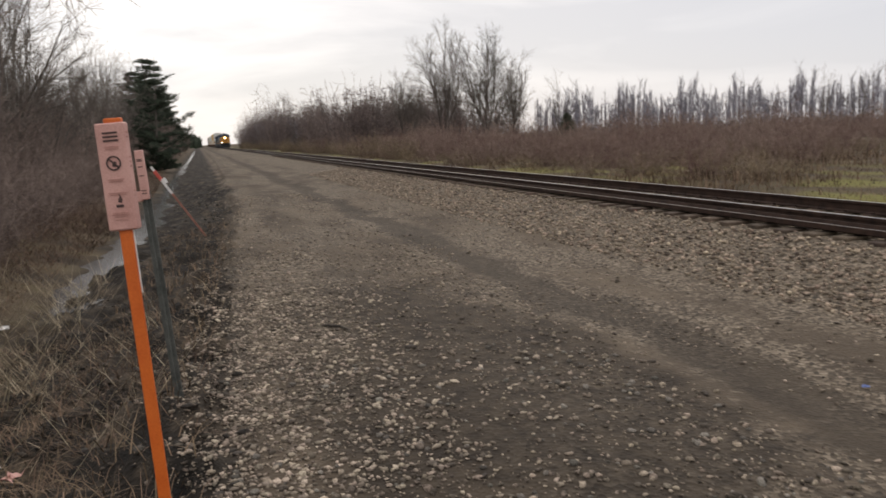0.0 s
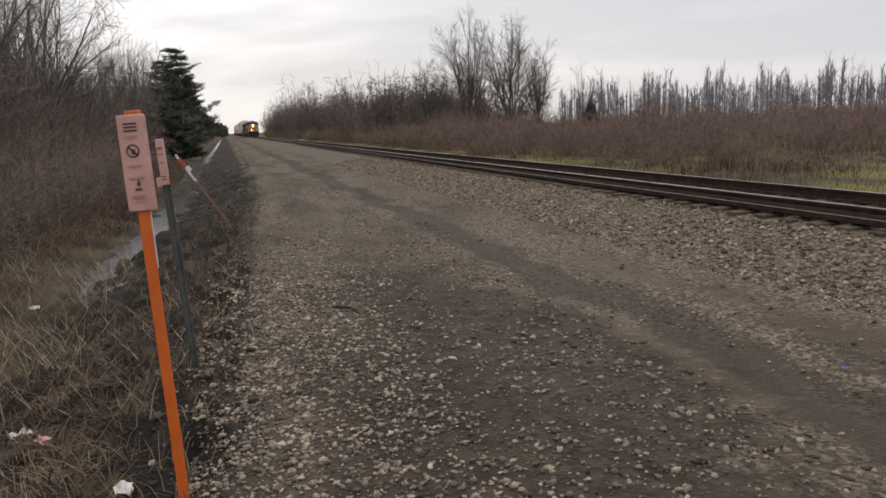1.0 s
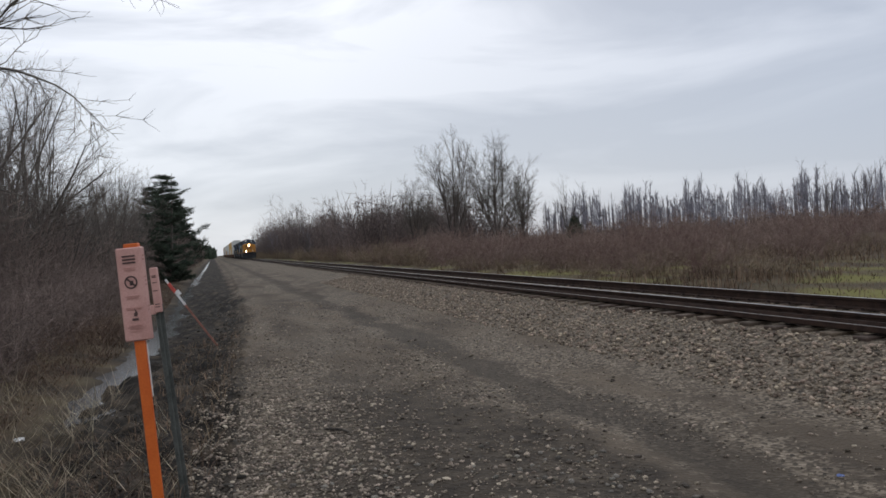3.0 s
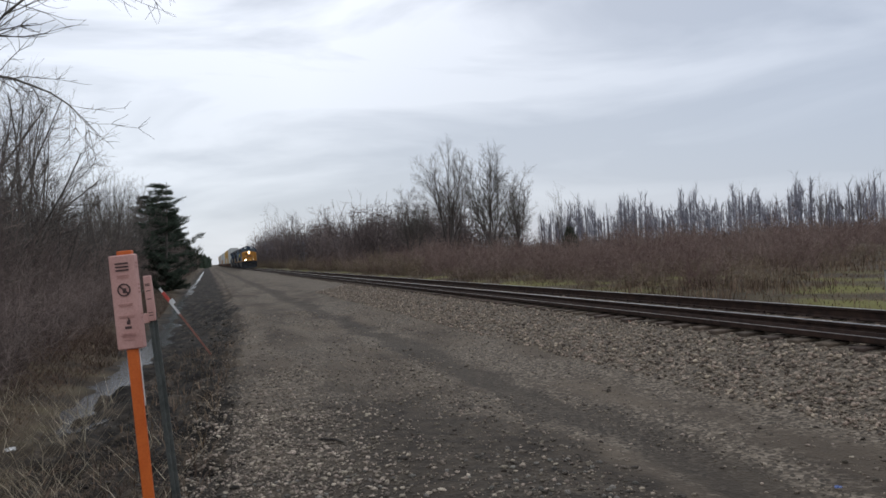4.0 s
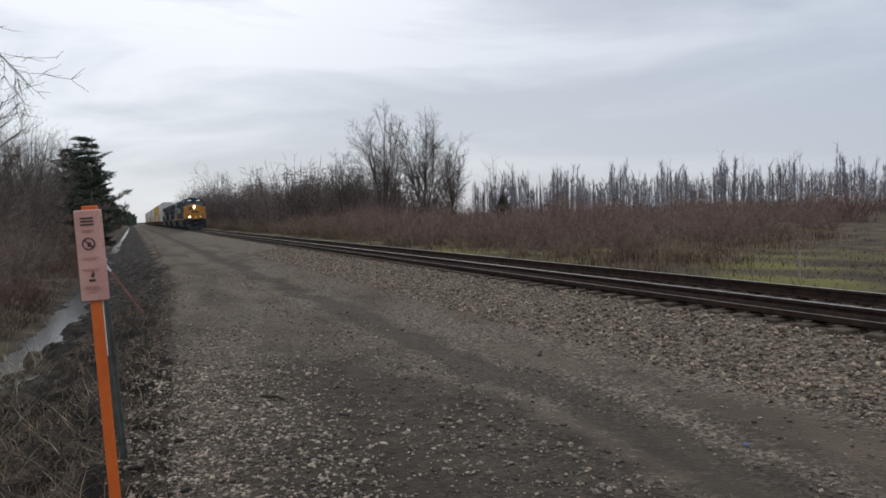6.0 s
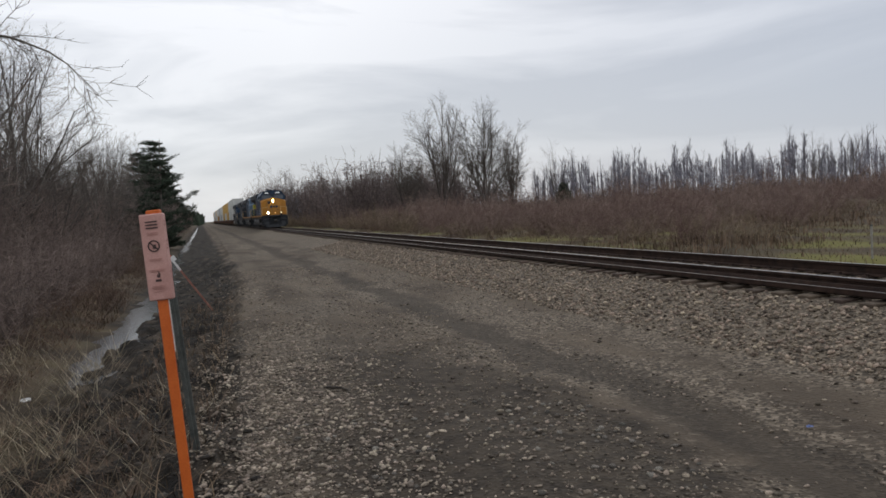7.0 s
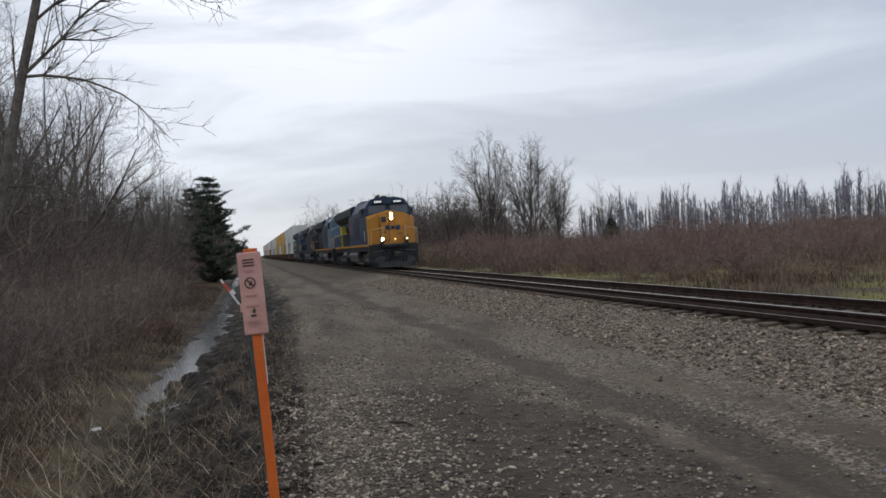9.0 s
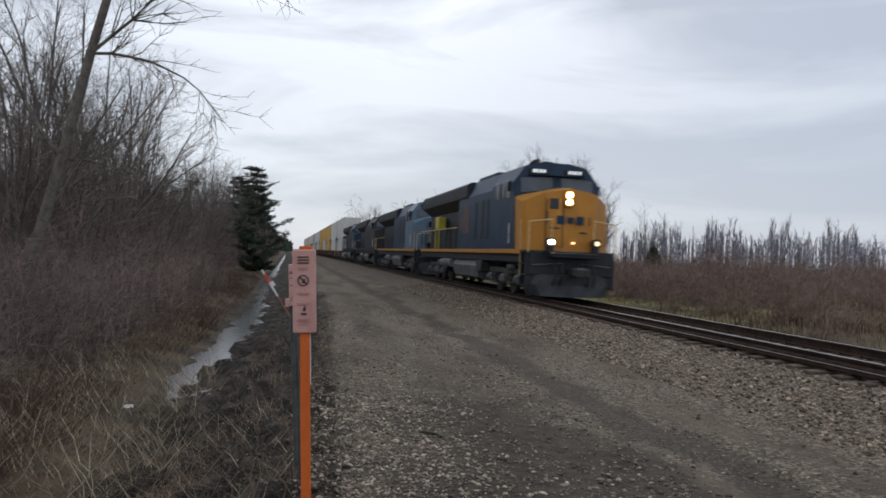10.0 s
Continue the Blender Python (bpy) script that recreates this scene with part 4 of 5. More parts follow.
# ---- the train ----
SPEED, WHEEL_R = 24.75, 0.535
MOVERS, AXLES = [], []
M_BLUE = surf("dark_blue_loco_paint", (0.006, 0.022, 0.05), (0.014, 0.039, 0.076), 1.2, 0.5, 0.1, 40, spec=0.3, c3=(0.036, 0.056, 0.08), c3_at=0.7)
M_BLUE_PALE = surf("faded_blue_loco_paint", (0.06, 0.105, 0.15), (0.13, 0.19, 0.25), 1.2, 0.5, 0.1, 40)
M_YELLOW = surf("yellow_loco_paint", (0.4, 0.165, 0.018), (0.5, 0.215, 0.028), 1.5, 0.5, 0.1, 40)
M_BLACK = surf("sooty_black_paint", (0.008, 0.009, 0.012), (0.022, 0.025, 0.03), 1.5, 0.6, 0.15, 40)
M_GRIME = surf("grimy_running_gear", (0.02, 0.019, 0.018), (0.075, 0.07, 0.065), 3, 0.75, 0.3, 40)
M_TANK = surf("dusty_grey_tank", (0.07, 0.072, 0.075), (0.16, 0.165, 0.17), 2, 0.65, 0.2, 40)
M_PLOW = surf("scuffed_dark_plow", (0.009, 0.01, 0.012), (0.034, 0.038, 0.043), 2, 0.55, 0.2, 40)
M_RUSTY = surf("rusty_brown_panel", (0.04, 0.042, 0.055), (0.15, 0.08, 0.06), 2, 0.7, 0.2, 40)
M_LOCO_GLASS = surf("tinted_cab_glass", (0.012, 0.014, 0.017), (0.022, 0.026, 0.03), 1, 0.12, 0.0, spec=0.35)
# windshield base colour is lightened to carry a reflection of the sky
M_SCREEN = surf("windshield_painted_reflection", (0.05, 0.062, 0.078), (0.09, 0.11, 0.13), 1, 0.1, 0.0, spec=0.6)
M_LIME = surf("lime_yellow_paint", (0.42, 0.36, 0.04), (0.55, 0.47, 0.07), 3, 0.5, 0.1)
M_RAILING = surf("pale_handrail", (0.5, 0.32, 0.14), (0.7, 0.5, 0.26), 6, 0.5, 0.0)
M_LENS = glow("headlight_lens", (1.0, 0.88, 0.64), 120.0)
M_LENS_DIM = glow("ditch_light_lens", (1.0, 0.86, 0.6), 90.0)
M_LENS_LOW = glow("weak_lens", (1.0, 0.8, 0.5), 1.2)
M_BAR = glow("lit_number_bars", (0.85, 0.9, 0.95), 0.7)
M_LENS_OFF = glow("marker_lens", (1.0, 0.7, 0.3), 3.0)


def disc(shape, x, y, z, r, n=20, depth=0.03):
    return shape.tube((x, y, z), (x, y + depth, z), r, r, n)


def truck(loco, y0, keyed):
    """Three-axle truck: side frames, springs, journal boxes and wheelsets."""
    ob = part("truck", Shape().box(-0.6, 0.6, -1.9, 1.9, 0.62, 0.86, 0.03), M_GRIME, loco, "grimy three-axle truck", at=pose(0, y0, 0))
    for sx in (-1, 1):
        f = Shape()
        x0, x1 = sorted((sx * 0.98, sx * 1.16))
        f.box(x0, x1, -2.3, 2.3, 0.72, 0.92, 0.03)
        for a in (-1.85, 0, 1.85):
            f.box(x0, x1, a - 0.34, a + 0.34, 0.55, 0.75, 0.04)
        part("side_frame", f, M_GRIME, ob)
        for a in (-1.85, 0, 1.85):
            j = Shape().box(min(sx * 1.1, sx * 1.3), max(sx * 1.1, sx * 1.3), a - 0.17, a + 0.17, 0.38, 0.7, 0.05).tube((sx * 1.26, a, 0.535), (sx * 1.36, a, 0.535), 0.12, 0.1, 12)
            part("journal_box", j, M_TANK, ob, "dusty grey journal box")
        for a in (-0.92, 0.92):
            s = Shape()
            for k in range(5):
                s.tube((sx * 1.2, a, 0.42 + k * 0.07), (sx * 1.2, a, 0.46 + k * 0.07), 0.12, 0.12, 10)
            s.box(min(sx * 1.05, sx * 1.3), max(sx * 1.05, sx * 1.3), a - 0.25, a + 0.25, 0.34, 0.42, 0.02)
            part("spring", s, M_GRIME, ob)
        part("brake_cylinder", Shape().tube((sx * 1.22, -1.25, 0.98), (sx * 1.22, -0.75, 0.98), 0.11, 0.11, 12), M_TANK, ob)
    for a in (-1.85, 0, 1.85):
        w = Shape().tube((-0.95, 0, 0), (0.95, 0, 0), 0.08, 0.08, 10)
        for sx in (-1, 1):
            w.tube((sx * 0.7, 0, 0), (sx * 0.84, 0, 0), WHEEL_R, WHEEL_R, 28).tube((sx * 0.67, 0, 0), (sx * 0.7, 0, 0), WHEEL_R + 0.025, WHEEL_R + 0.025, 28)
            for k in range(5):
                an = k * 1.2566
                w.tube((sx * 0.84, 0.3 * math.cos(an), 0.3 * math.sin(an)), (sx * 0.852, 0.3 * math.cos(an), 0.3 * math.sin(an)), 0.07, 0.07, 8)
        axle = part("wheelset", w, M_GRIME, ob, at=pose(0, a, WHEEL_R))
        if keyed:
            AXLES.append((axle, a, WHEEL_R))


def locomotive(label, m_body, m_nose, m_cab, m_stripe, keyed, lights):
    loco = tagged(new("locomotive"), label, "locomotive", "locomotives of the train")
    # frame, plow and front end
    rim = [(-1.45, 0.62), (-1.2, 0.42), (-0.75, 0.22), (-0.25, 0.08), (0.25, 0.08), (0.75, 0.22), (1.2, 0.42), (1.45, 0.62)]
    k = len(rim)
    pv = [(a * 0.86, b + 0.02, 0.1) for a, b in rim] + [(a, b + 0.22 - 0.12 * abs(a) / 1.45, 0.48) for a, b in rim] + [(a, b + 0.2, 0.8) for a, b in rim] + [(a * 0.95, 0.95, 0.12) for a, b in rim] + [(a, 0.95, 0.8) for a, b in rim]
    pf = [(r * k + i, r * k + i + 1, (r + 1) * k + i + 1, (r + 1) * k + i) for r in (0, 1) for i in range(k - 1)]
    pf += [(2 * k + i, 2 * k + i + 1, 4 * k + i + 1, 4 * k + i) for i in range(k - 1)] + [(i + 1, i, 3 * k + i, 3 * k + i + 1) for i in range(k - 1)]
    pf += [(0, k, 2 * k, 4 * k, 3 * k), (k - 1, 4 * k - 1, 5 * k - 1, 3 * k - 1, 2 * k - 1)]
    part("plow", Shape().add(pv, pf), M_PLOW, loco, "scuffed dark steel plow")
    part("front_plate", Shape().box(-1.42, 1.42, 0.56, 0.66, 0.78, 1.56, 0.02), M_BLACK, loco)
    for sx in (-1, 1):
        part("cut_lever", Shape().tube((sx * 1.35, 0.5, 1.1), (sx * 0.3, 0.46, 1.18), 0.018, 0.018, 6), M_TANK, loco)
    part("anticlimber", Shape().box(-0.8, 0.8, 0.12, 0.6, 1.36, 1.52, 0.03).box(-0.74, 0.74, 0.08, 0.14, 1.38, 1.42).box(-0.74, 0.74, 0.08, 0.14, 1.46, 1.5), M_BLACK, loco)
    part("coupler", Shape().box(-0.12, 0.12, -0.25, 0.45, 0.78, 1.02, 0.04).box(-0.2, 0.16, -0.5, -0.2, 0.74, 1.06, 0.06).box(0.1, 0.24, -0.55, -0.3, 0.76, 1.04, 0.04), M_GRIME, loco, "heavy knuckle coupler")
    for sx in (-1, 1):
        for k in range(2):
            h = Shape()
            px, pz = sx * (0.42 + 0.22 * k), 1.2
            for q in range(6):
                t0, t1 = q / 6, (q + 1) / 6
                a0 = (px + 0.05 * sx * t0, 0.3 - 0.22 * math.sin(3.14 * t0), pz - 0.75 * t0)
                a1 = (px + 0.05 * sx * t1, 0.3 - 0.22 * math.sin(3.14 * t1), pz - 0.75 * t1)
                h.tube(a0, a1, 0.028, 0.028, 6)
            part("air_hose", h, M_BLACK, loco)
        x0, x1 = sorted((sx * 1.12, sx * 1.54))
        st = Shape().box(x0, x1, 0.62, 0.66, 0.35, 1.52, 0.01).box(x0, x1, 1.1, 1.14, 0.35, 1.52, 0.01)
        for z in (0.4, 0.75, 1.1):
            st.box(x0, x1, 0.62, 1.14, z, z + 0.04, 0.008)
        part("step_well", st, M_BLACK, loco)
        rl = Shape()
        rl.tube((sx * 1.48, 0.5, 1.5), (sx * 1.48, 0.5, 2.5), 0.022, 0.022, 8).tube((sx * 1.48, 0.5, 2.5), (sx * 0.72, 0.45, 2.6), 0.022, 0.022, 8)
        rl.tube((sx * 0.72, 0.45, 2.6), (sx * 0.72, 0.45, 1.5), 0.022, 0.022, 8)
        part("front_handrail", rl, M_RAILING, loco, "pale yellow front handrail")
        gr = Shape().tube((sx * 1.5, 1.3, 0.7), (sx * 1.52, 1.3, 2.6), 0.02, 0.02, 8)
        part("grab_iron", gr, M_RAILING, loco)
    part("frame", Shape().box(-1.42, 1.42, 0.6, 21.6, 1.15, 1.5, 0.03), M_BLACK, loco, "black main frame")
    part("walkway", Shape().box(-1.53, 1.53, 0.55, 21.7, 1.5, 1.58, 0.015), M_GRIME, loco)
    for sx in (-1, 1):
        part("sill_stripe", Shape().box(min(sx * 1.535, sx * 1.55), max(sx * 1.535, sx * 1.55), 1.2, 21.2, 1.45, 1.6, 0.004), m_stripe, loco, "yellow sill stripe")
    # nose, flat in front and splayed back to the cab
    lo, nb = 1.56, 0.72
    o = [(-0.86, nb), (0.86, nb), (1.5, 1.35), (1.5, 2.4), (-1.5, 2.4), (-1.5, 1.35)]
    tops = [3.5, 3.5, 3.2, 3.45, 3.45, 3.2]
    k = len(o)
    vs = [(a, b, lo) for a, b in o] + [(a, b + 0.05, t) for (a, b), t in zip(o, tops)] + [(0, nb + 0.05, 3.66), (0, 2.4, 3.8)]
    fs = [tuple(range(k))[::-1]] + [(i, (i + 1) % k, k + (i + 1) % k, k + i) for i in range(k) if i not in (0, 3)]
    fs += [(0, 1, k + 1, 2 * k, k), (3, 4, k + 4, 2 * k + 1, k + 3), (k + 1, k + 2, k + 3, 2 * k + 1, 2 * k), (k, 2 * k, 2 * k + 1, k + 4, k + 5)]
    part("nose", Shape().add(vs, fs), m_nose, loco, "wide yellow nose" if m_nose is M_YELLOW else "")
    part("nose_door", Shape().box(-0.84, -0.3, nb - 0.03, nb + 0.02, 1.72, 3.3, 0.02), m_nose, loco)
    door_seam = Shape()
    for x in (-0.86, -0.27):
        door_seam.box(x - 0.012, x + 0.012, nb - 0.012, nb + 0.02, 1.7, 3.28)
    part("door_seam", door_seam, M_BLACK, loco)
    part("door_window", Shape().box(-0.75, -0.43, nb - 0.045, nb - 0.02, 2.95, 3.3, 0.06), M_LOCO_GLASS, loco, "small dark door window")
    part("headlight_housing", Shape().box(-0.24, 0.06, nb - 0.05, nb + 0.05, 3.02, 3.6, 0.03), m_nose, loco)
    for z in (3.19, 3.43):
        part("headlight", disc(Shape(), -0.09, nb - 0.075, z, 0.068), M_LENS if lights else M_LOCO_GLASS, loco, "bright headlight lens" if lights else "")
    for sx, m in ((-1, M_LENS_DIM), (1, M_LENS_LOW)):
        lamp = part("ditch_light", Shape().tube((sx * 0.78, 0.3, 1.86), (sx * 0.78, 0.6, 1.86), 0.16, 0.14, 16), M_BLACK, loco, "black ditch light housing")
        part("lens", disc(Shape(), sx * 0.78, 0.27, 1.86, 0.075), m if lights else M_LOCO_GLASS, lamp)
        part("bracket", Shape().box(sx * 0.78 - 0.1, sx * 0.78 + 0.1, 0.34, 0.6, 1.5, 1.74, 0.02), M_BLACK, lamp)
    if lights:
        part("marker_light", disc(Shape(), 0.1, nb - 0.04, 1.86, 0.04), M_LENS_OFF, loco)
    # painted emblem as plain shapes
    if lights:
        for x0, x1, z0, z1 in ((-0.5, -0.22, 2.46, 2.74), (-0.13, 0.1, 2.5, 2.7), (0.18, 0.44, 2.46, 2.74), (-0.84, -0.8, 2.5, 2.86), (0.62, 0.66, 2.46, 2.74),
                               (-0.74, -0.4, 2.3, 2.35), (0.3, 0.56, 2.18, 2.23)):
            part("emblem_block", Shape().box(x0, x1, nb - 0.042, nb - 0.03, z0, z1, 0.005), M_BLUE, loco, "dark blue painted block")
    # cab
    sec = [(-1.53, 1.58), (1.53, 1.58), (1.53, 3.95), (1.12, 4.52), (0.5, 4.66), (-0.5, 4.66), (-1.12, 4.52), (-1.53, 3.95)]
    vs = [(a, 2.0 + 0.12 * (b - 1.58), b) for a, b in sec] + [(a, 5.2, b) for a, b in sec]
    k = len(sec)
    fs = [tuple(range(k))[::-1], tuple(range(k, 2 * k))] + [(i, (i + 1) % k, k + (i + 1) % k, k + i) for i in range(k)]
    cab = part("cab", Shape().add(vs, fs), m_cab, loco, "blue cab with dark windows")
    for sx in (-1, 1):
        x0, x1 = sorted((sx * 0.16, sx * 1.3))
        pane = Shape()
        y0 = lambda z: 1.985 + 0.12 * (z - 1.58)
        pts = [(x0, 3.66), (x1, 3.66), (x1, 4.16), (x0, 4.16)]
        if sx > 0:
            pts = [(x0, 3.72), (x1, 3.56), (x1, 4.08), (x0, 4.16)]
        else:
            pts = [(x0, 3.56), (x1, 3.72), (x1, 4.16), (x0, 4.08)]
        pane.add([(a, y0(b) - 0.01, b) for a, b in pts] + [(a, y0(b) + 0.05, b) for a, b in pts], [(0, 1, 2, 3), (4, 7, 6, 5), (0, 4, 5, 1), (1, 5, 6, 2), (2, 6, 7, 3), (3, 7, 4, 0)])
        ws = part("windshield", pane, M_SCREEN, cab, "dark glass windshield with sky reflection put into its colour")
        nbd = Shape().box(min(sx * 0.3, sx * 1.0), max(sx * 0.3, sx * 1.0), 2.26, 2.4, 4.24, 4.44, 0.015)
        board = part("number_board", nbd, M_BLACK, cab, "black board with white bars")
        for q in range(4):
            bx = sx * 0.65 - 0.225 + q * 0.125
            part("white_bar", Shape().box(bx, bx + 0.07, 2.25, 2.258, 4.285, 4.4), M_BAR, board)
        for a, b in ((2.7, 3.3), (3.45, 3.75), (4.1, 4.75)):
            part("side_window", Shape().box(min(sx * 1.525, sx * 1.545), max(sx * 1.525, sx * 1.545), a, b, 3.4, 4.02, 0.01), M_LOCO_GLASS, cab, "dark side window")
        part("cab_handrail", Shape().tube((sx * 1.58, 2.55, 1.8), (sx * 1.58, 2.55, 2.5), 0.02, 0.02, 8), M_WHITE, cab)
        part("mirror", Shape().box(min(sx * 1.56, sx * 1.7), max(sx * 1.56, sx * 1.7), 2.5, 2.56, 3.6, 3.95, 0.01), M_BLACK, cab)
    part("sun_visor", Shape().box(-1.0, 1.0, 2.1, 2.36, 4.19, 4.22, 0.005), m_cab, cab)
    part("antenna", Shape().box(-0.3, 0.1, 3.0, 3.3, 4.66, 4.78, 0.03).tube((0.3, 3.2, 4.62), (0.3, 3.2, 4.98), 0.02, 0.01, 6), M_BLACK, cab)
    part("horn", Shape().tube((-0.55, 3.6, 4.78), (-0.55, 3.2, 4.78), 0.03, 0.08, 10).tube((-0.42, 3.6, 4.8), (-0.42, 3.15, 4.8), 0.03, 0.09, 10).box(-0.6, -0.36, 3.55, 3.7, 4.6, 4.76, 0.01), M_GRIME, cab)
    # equipment bay behind the cab
    part("equipment_bay", Shape().prism([(-1.45, 1.58), (1.45, 1.58), (1.45, 3.85), (1.15, 4.5), (-1.15, 4.5), (-1.45, 3.85)], 5.2, 11.5), m_body, loco)
    part("roof_box", Shape().box(-1.05, 0.6, 6.4, 9.5, 4.48, 4.68, 0.05), M_BLACK, loco, "low dark box on the roof")
    for sx in (-1, 1):
        for a in (5.9, 6.75, 7.9):
            part("louvre", Shape().box(min(sx * 1.45, sx * 1.465), max(sx * 1.45, sx * 1.465), a, a + 0.42, 2.0, 3.55, 0.005), M_BLACK, loco, "dark vertical louvre")
        part("rusty_panel", Shape().box(min(sx * 1.45, sx * 1.46), max(sx * 1.45, sx * 1.46), 9.3, 10.9, 2.3, 3.5, 0.005), M_RUSTY if lights else m_body, loco)
    # long hood, narrow, with doors and the flared radiator end
    hood = part("long_hood", Shape().prism([(-0.95, 1.58), (0.95, 1.58), (0.95, 4.05), (0.7, 4.38), (-0.7, 4.38), (-0.95, 4.05)], 11.5, 20.9), m_body, loco)
    for sx in (-1, 1):
        for q in range(10):
            a = 11.65 + q * 0.84
            d = part("hood_door", Shape().box(min(sx * 0.95, sx * 0.97), max(sx * 0.95, sx * 0.97), a, a + 0.76, 1.7, 3.4, 0.01), m_body, hood)
            part("handle", Shape().box(min(sx * 0.97, sx * 1.0), max(sx * 0.97, sx * 1.0), a + 0.64, a + 0.68, 2.6, 2.85), M_GRIME, d)
    part("exhaust_stack", Shape().box(-0.35, 0.35, 12.4, 13.3, 4.36, 4.64, 0.03), M_BLACK, loco)
    part("radiator_cab", Shape().prism([(-0.98, 1.58), (0.98, 1.58), (0.98, 3.45), (1.5, 3.85), (1.5, 4.38), (1.3, 4.52), (-1.3, 4.52), (-1.5, 4.38), (-1.5, 3.85), (-0.98, 3.45)], 9.7, 21.2), M_BLACK, loco, "flared radiator end")
    for sx in (-1, 1):
        grille = Shape()
        for q in range(24):
            grille.box(min(sx * 1.5, sx * 1.515), max(sx * 1.5, sx * 1.515), 9.9 + q * 0.46, 10.3 + q * 0.46, 3.9, 4.34)
        part("radiator_grille", grille, M_BLACK, loco)
        posts_y = [11.7 + q * 1.19 for q in range(9)]
        for py in posts_y:
            part("stanchion", Shape().tube((sx * 1.5, py, 1.55), (sx * 1.5, py, 2.58), 0.02, 0.02, 6), M_BLACK, loco)
        part("handrail", Shape().tube((sx * 1.5, 11.6, 2.58), (sx * 1.5, 21.3, 2.58), 0.022, 0.022, 6), M_RAILING if lights else M_BLACK, loco)
    if lights:
        part("yellow_cabinet", Shape().box(-1.5, -1.1, 16.2, 17.1, 2.62, 3.25, 0.03), M_LIME, loco, "yellow equipment box on the walkway")
        for a in (16.2, 16.6, 17.05):
            part("cabinet_leg", Shape().tube((-1.46, a, 1.58), (-1.46, a, 2.56), 0.035, 0.035, 8), M_LIME, loco)
    # tank and reservoirs
    part("fuel_tank", Shape().prism([(-1.3, 1.15), (-1.42, 0.9), (-1.3, 0.45), (-1.0, 0.34), (1.0, 0.34), (1.3, 0.45), (1.42, 0.9), (1.3, 1.15)], 7.9, 12.6), M_TANK, loco, "dusty grey fuel tank")
    for sx in (-1, 1):
        for q in (0, 1):
            part("air_reservoir", Shape().tube((sx * 1.38, 12.8 + q * 1.2, 0.95), (sx * 1.38, 13.85 + q * 1.2, 0.95), 0.2, 0.2, 16), M_TANK, loco, "pale grey air reservoir")
        part("battery_box", Shape().box(min(sx * 1.1, sx * 1.45), max(sx * 1.1, sx * 1.45), 6.9, 7.8, 0.7, 1.15, 0.03), M_GRIME, loco)
    truck(loco, 4.3, keyed)
    truck(loco, 17.6, keyed)
    return loco


TRAIN_Y = 270.6
units = (("dark blue freight locomotive with a yellow nose and lit lamps", M_BLUE, M_YELLOW, M_BLUE, M_YELLOW, True, True),
         ("freight locomotive with a faded blue cab and yellow stripe", M_BLUE, M_BLUE_PALE, M_BLUE_PALE, M_YELLOW, True, False),
         ("sooty black trailing freight locomotive", M_BLACK, M_BLACK, M_BLACK, M_BLACK, False, False),
         ("dirty dark trailing freight locomotive", M_BLACK, M_BLUE, M_BLUE, M_BLACK, False, False))
for k, u in enumerate(units):
    MOVERS.append((locomotive(*u), 9.2, TRAIN_Y + 22.6 * k, 0.0))


def box_paint(name, c1, c2):
    return surf(name, c1, c2, 0.8, 0.55, 0.1, 20, c3=tuple(a * 0.8 for a in c1), c3_at=0.72)


PAINTS = {"white": box_paint("white_container", (0.5, 0.5, 0.47), (0.66, 0.66, 0.62)), "yellow": box_paint("yellow_container", (0.5, 0.29, 0.07), (0.62, 0.38, 0.1)),
          "grey": box_paint("grey_container", (0.3, 0.32, 0.34), (0.42, 0.44, 0.46)), "rust": box_paint("rust_container", (0.2, 0.07, 0.04), (0.3, 0.11, 0.06))}
M_WELL = surf("brown_well_car_paint", (0.06, 0.032, 0.022), (0.13, 0.07, 0.045), 1.5, 0.7, 0.2, 30)
container_protos = {}


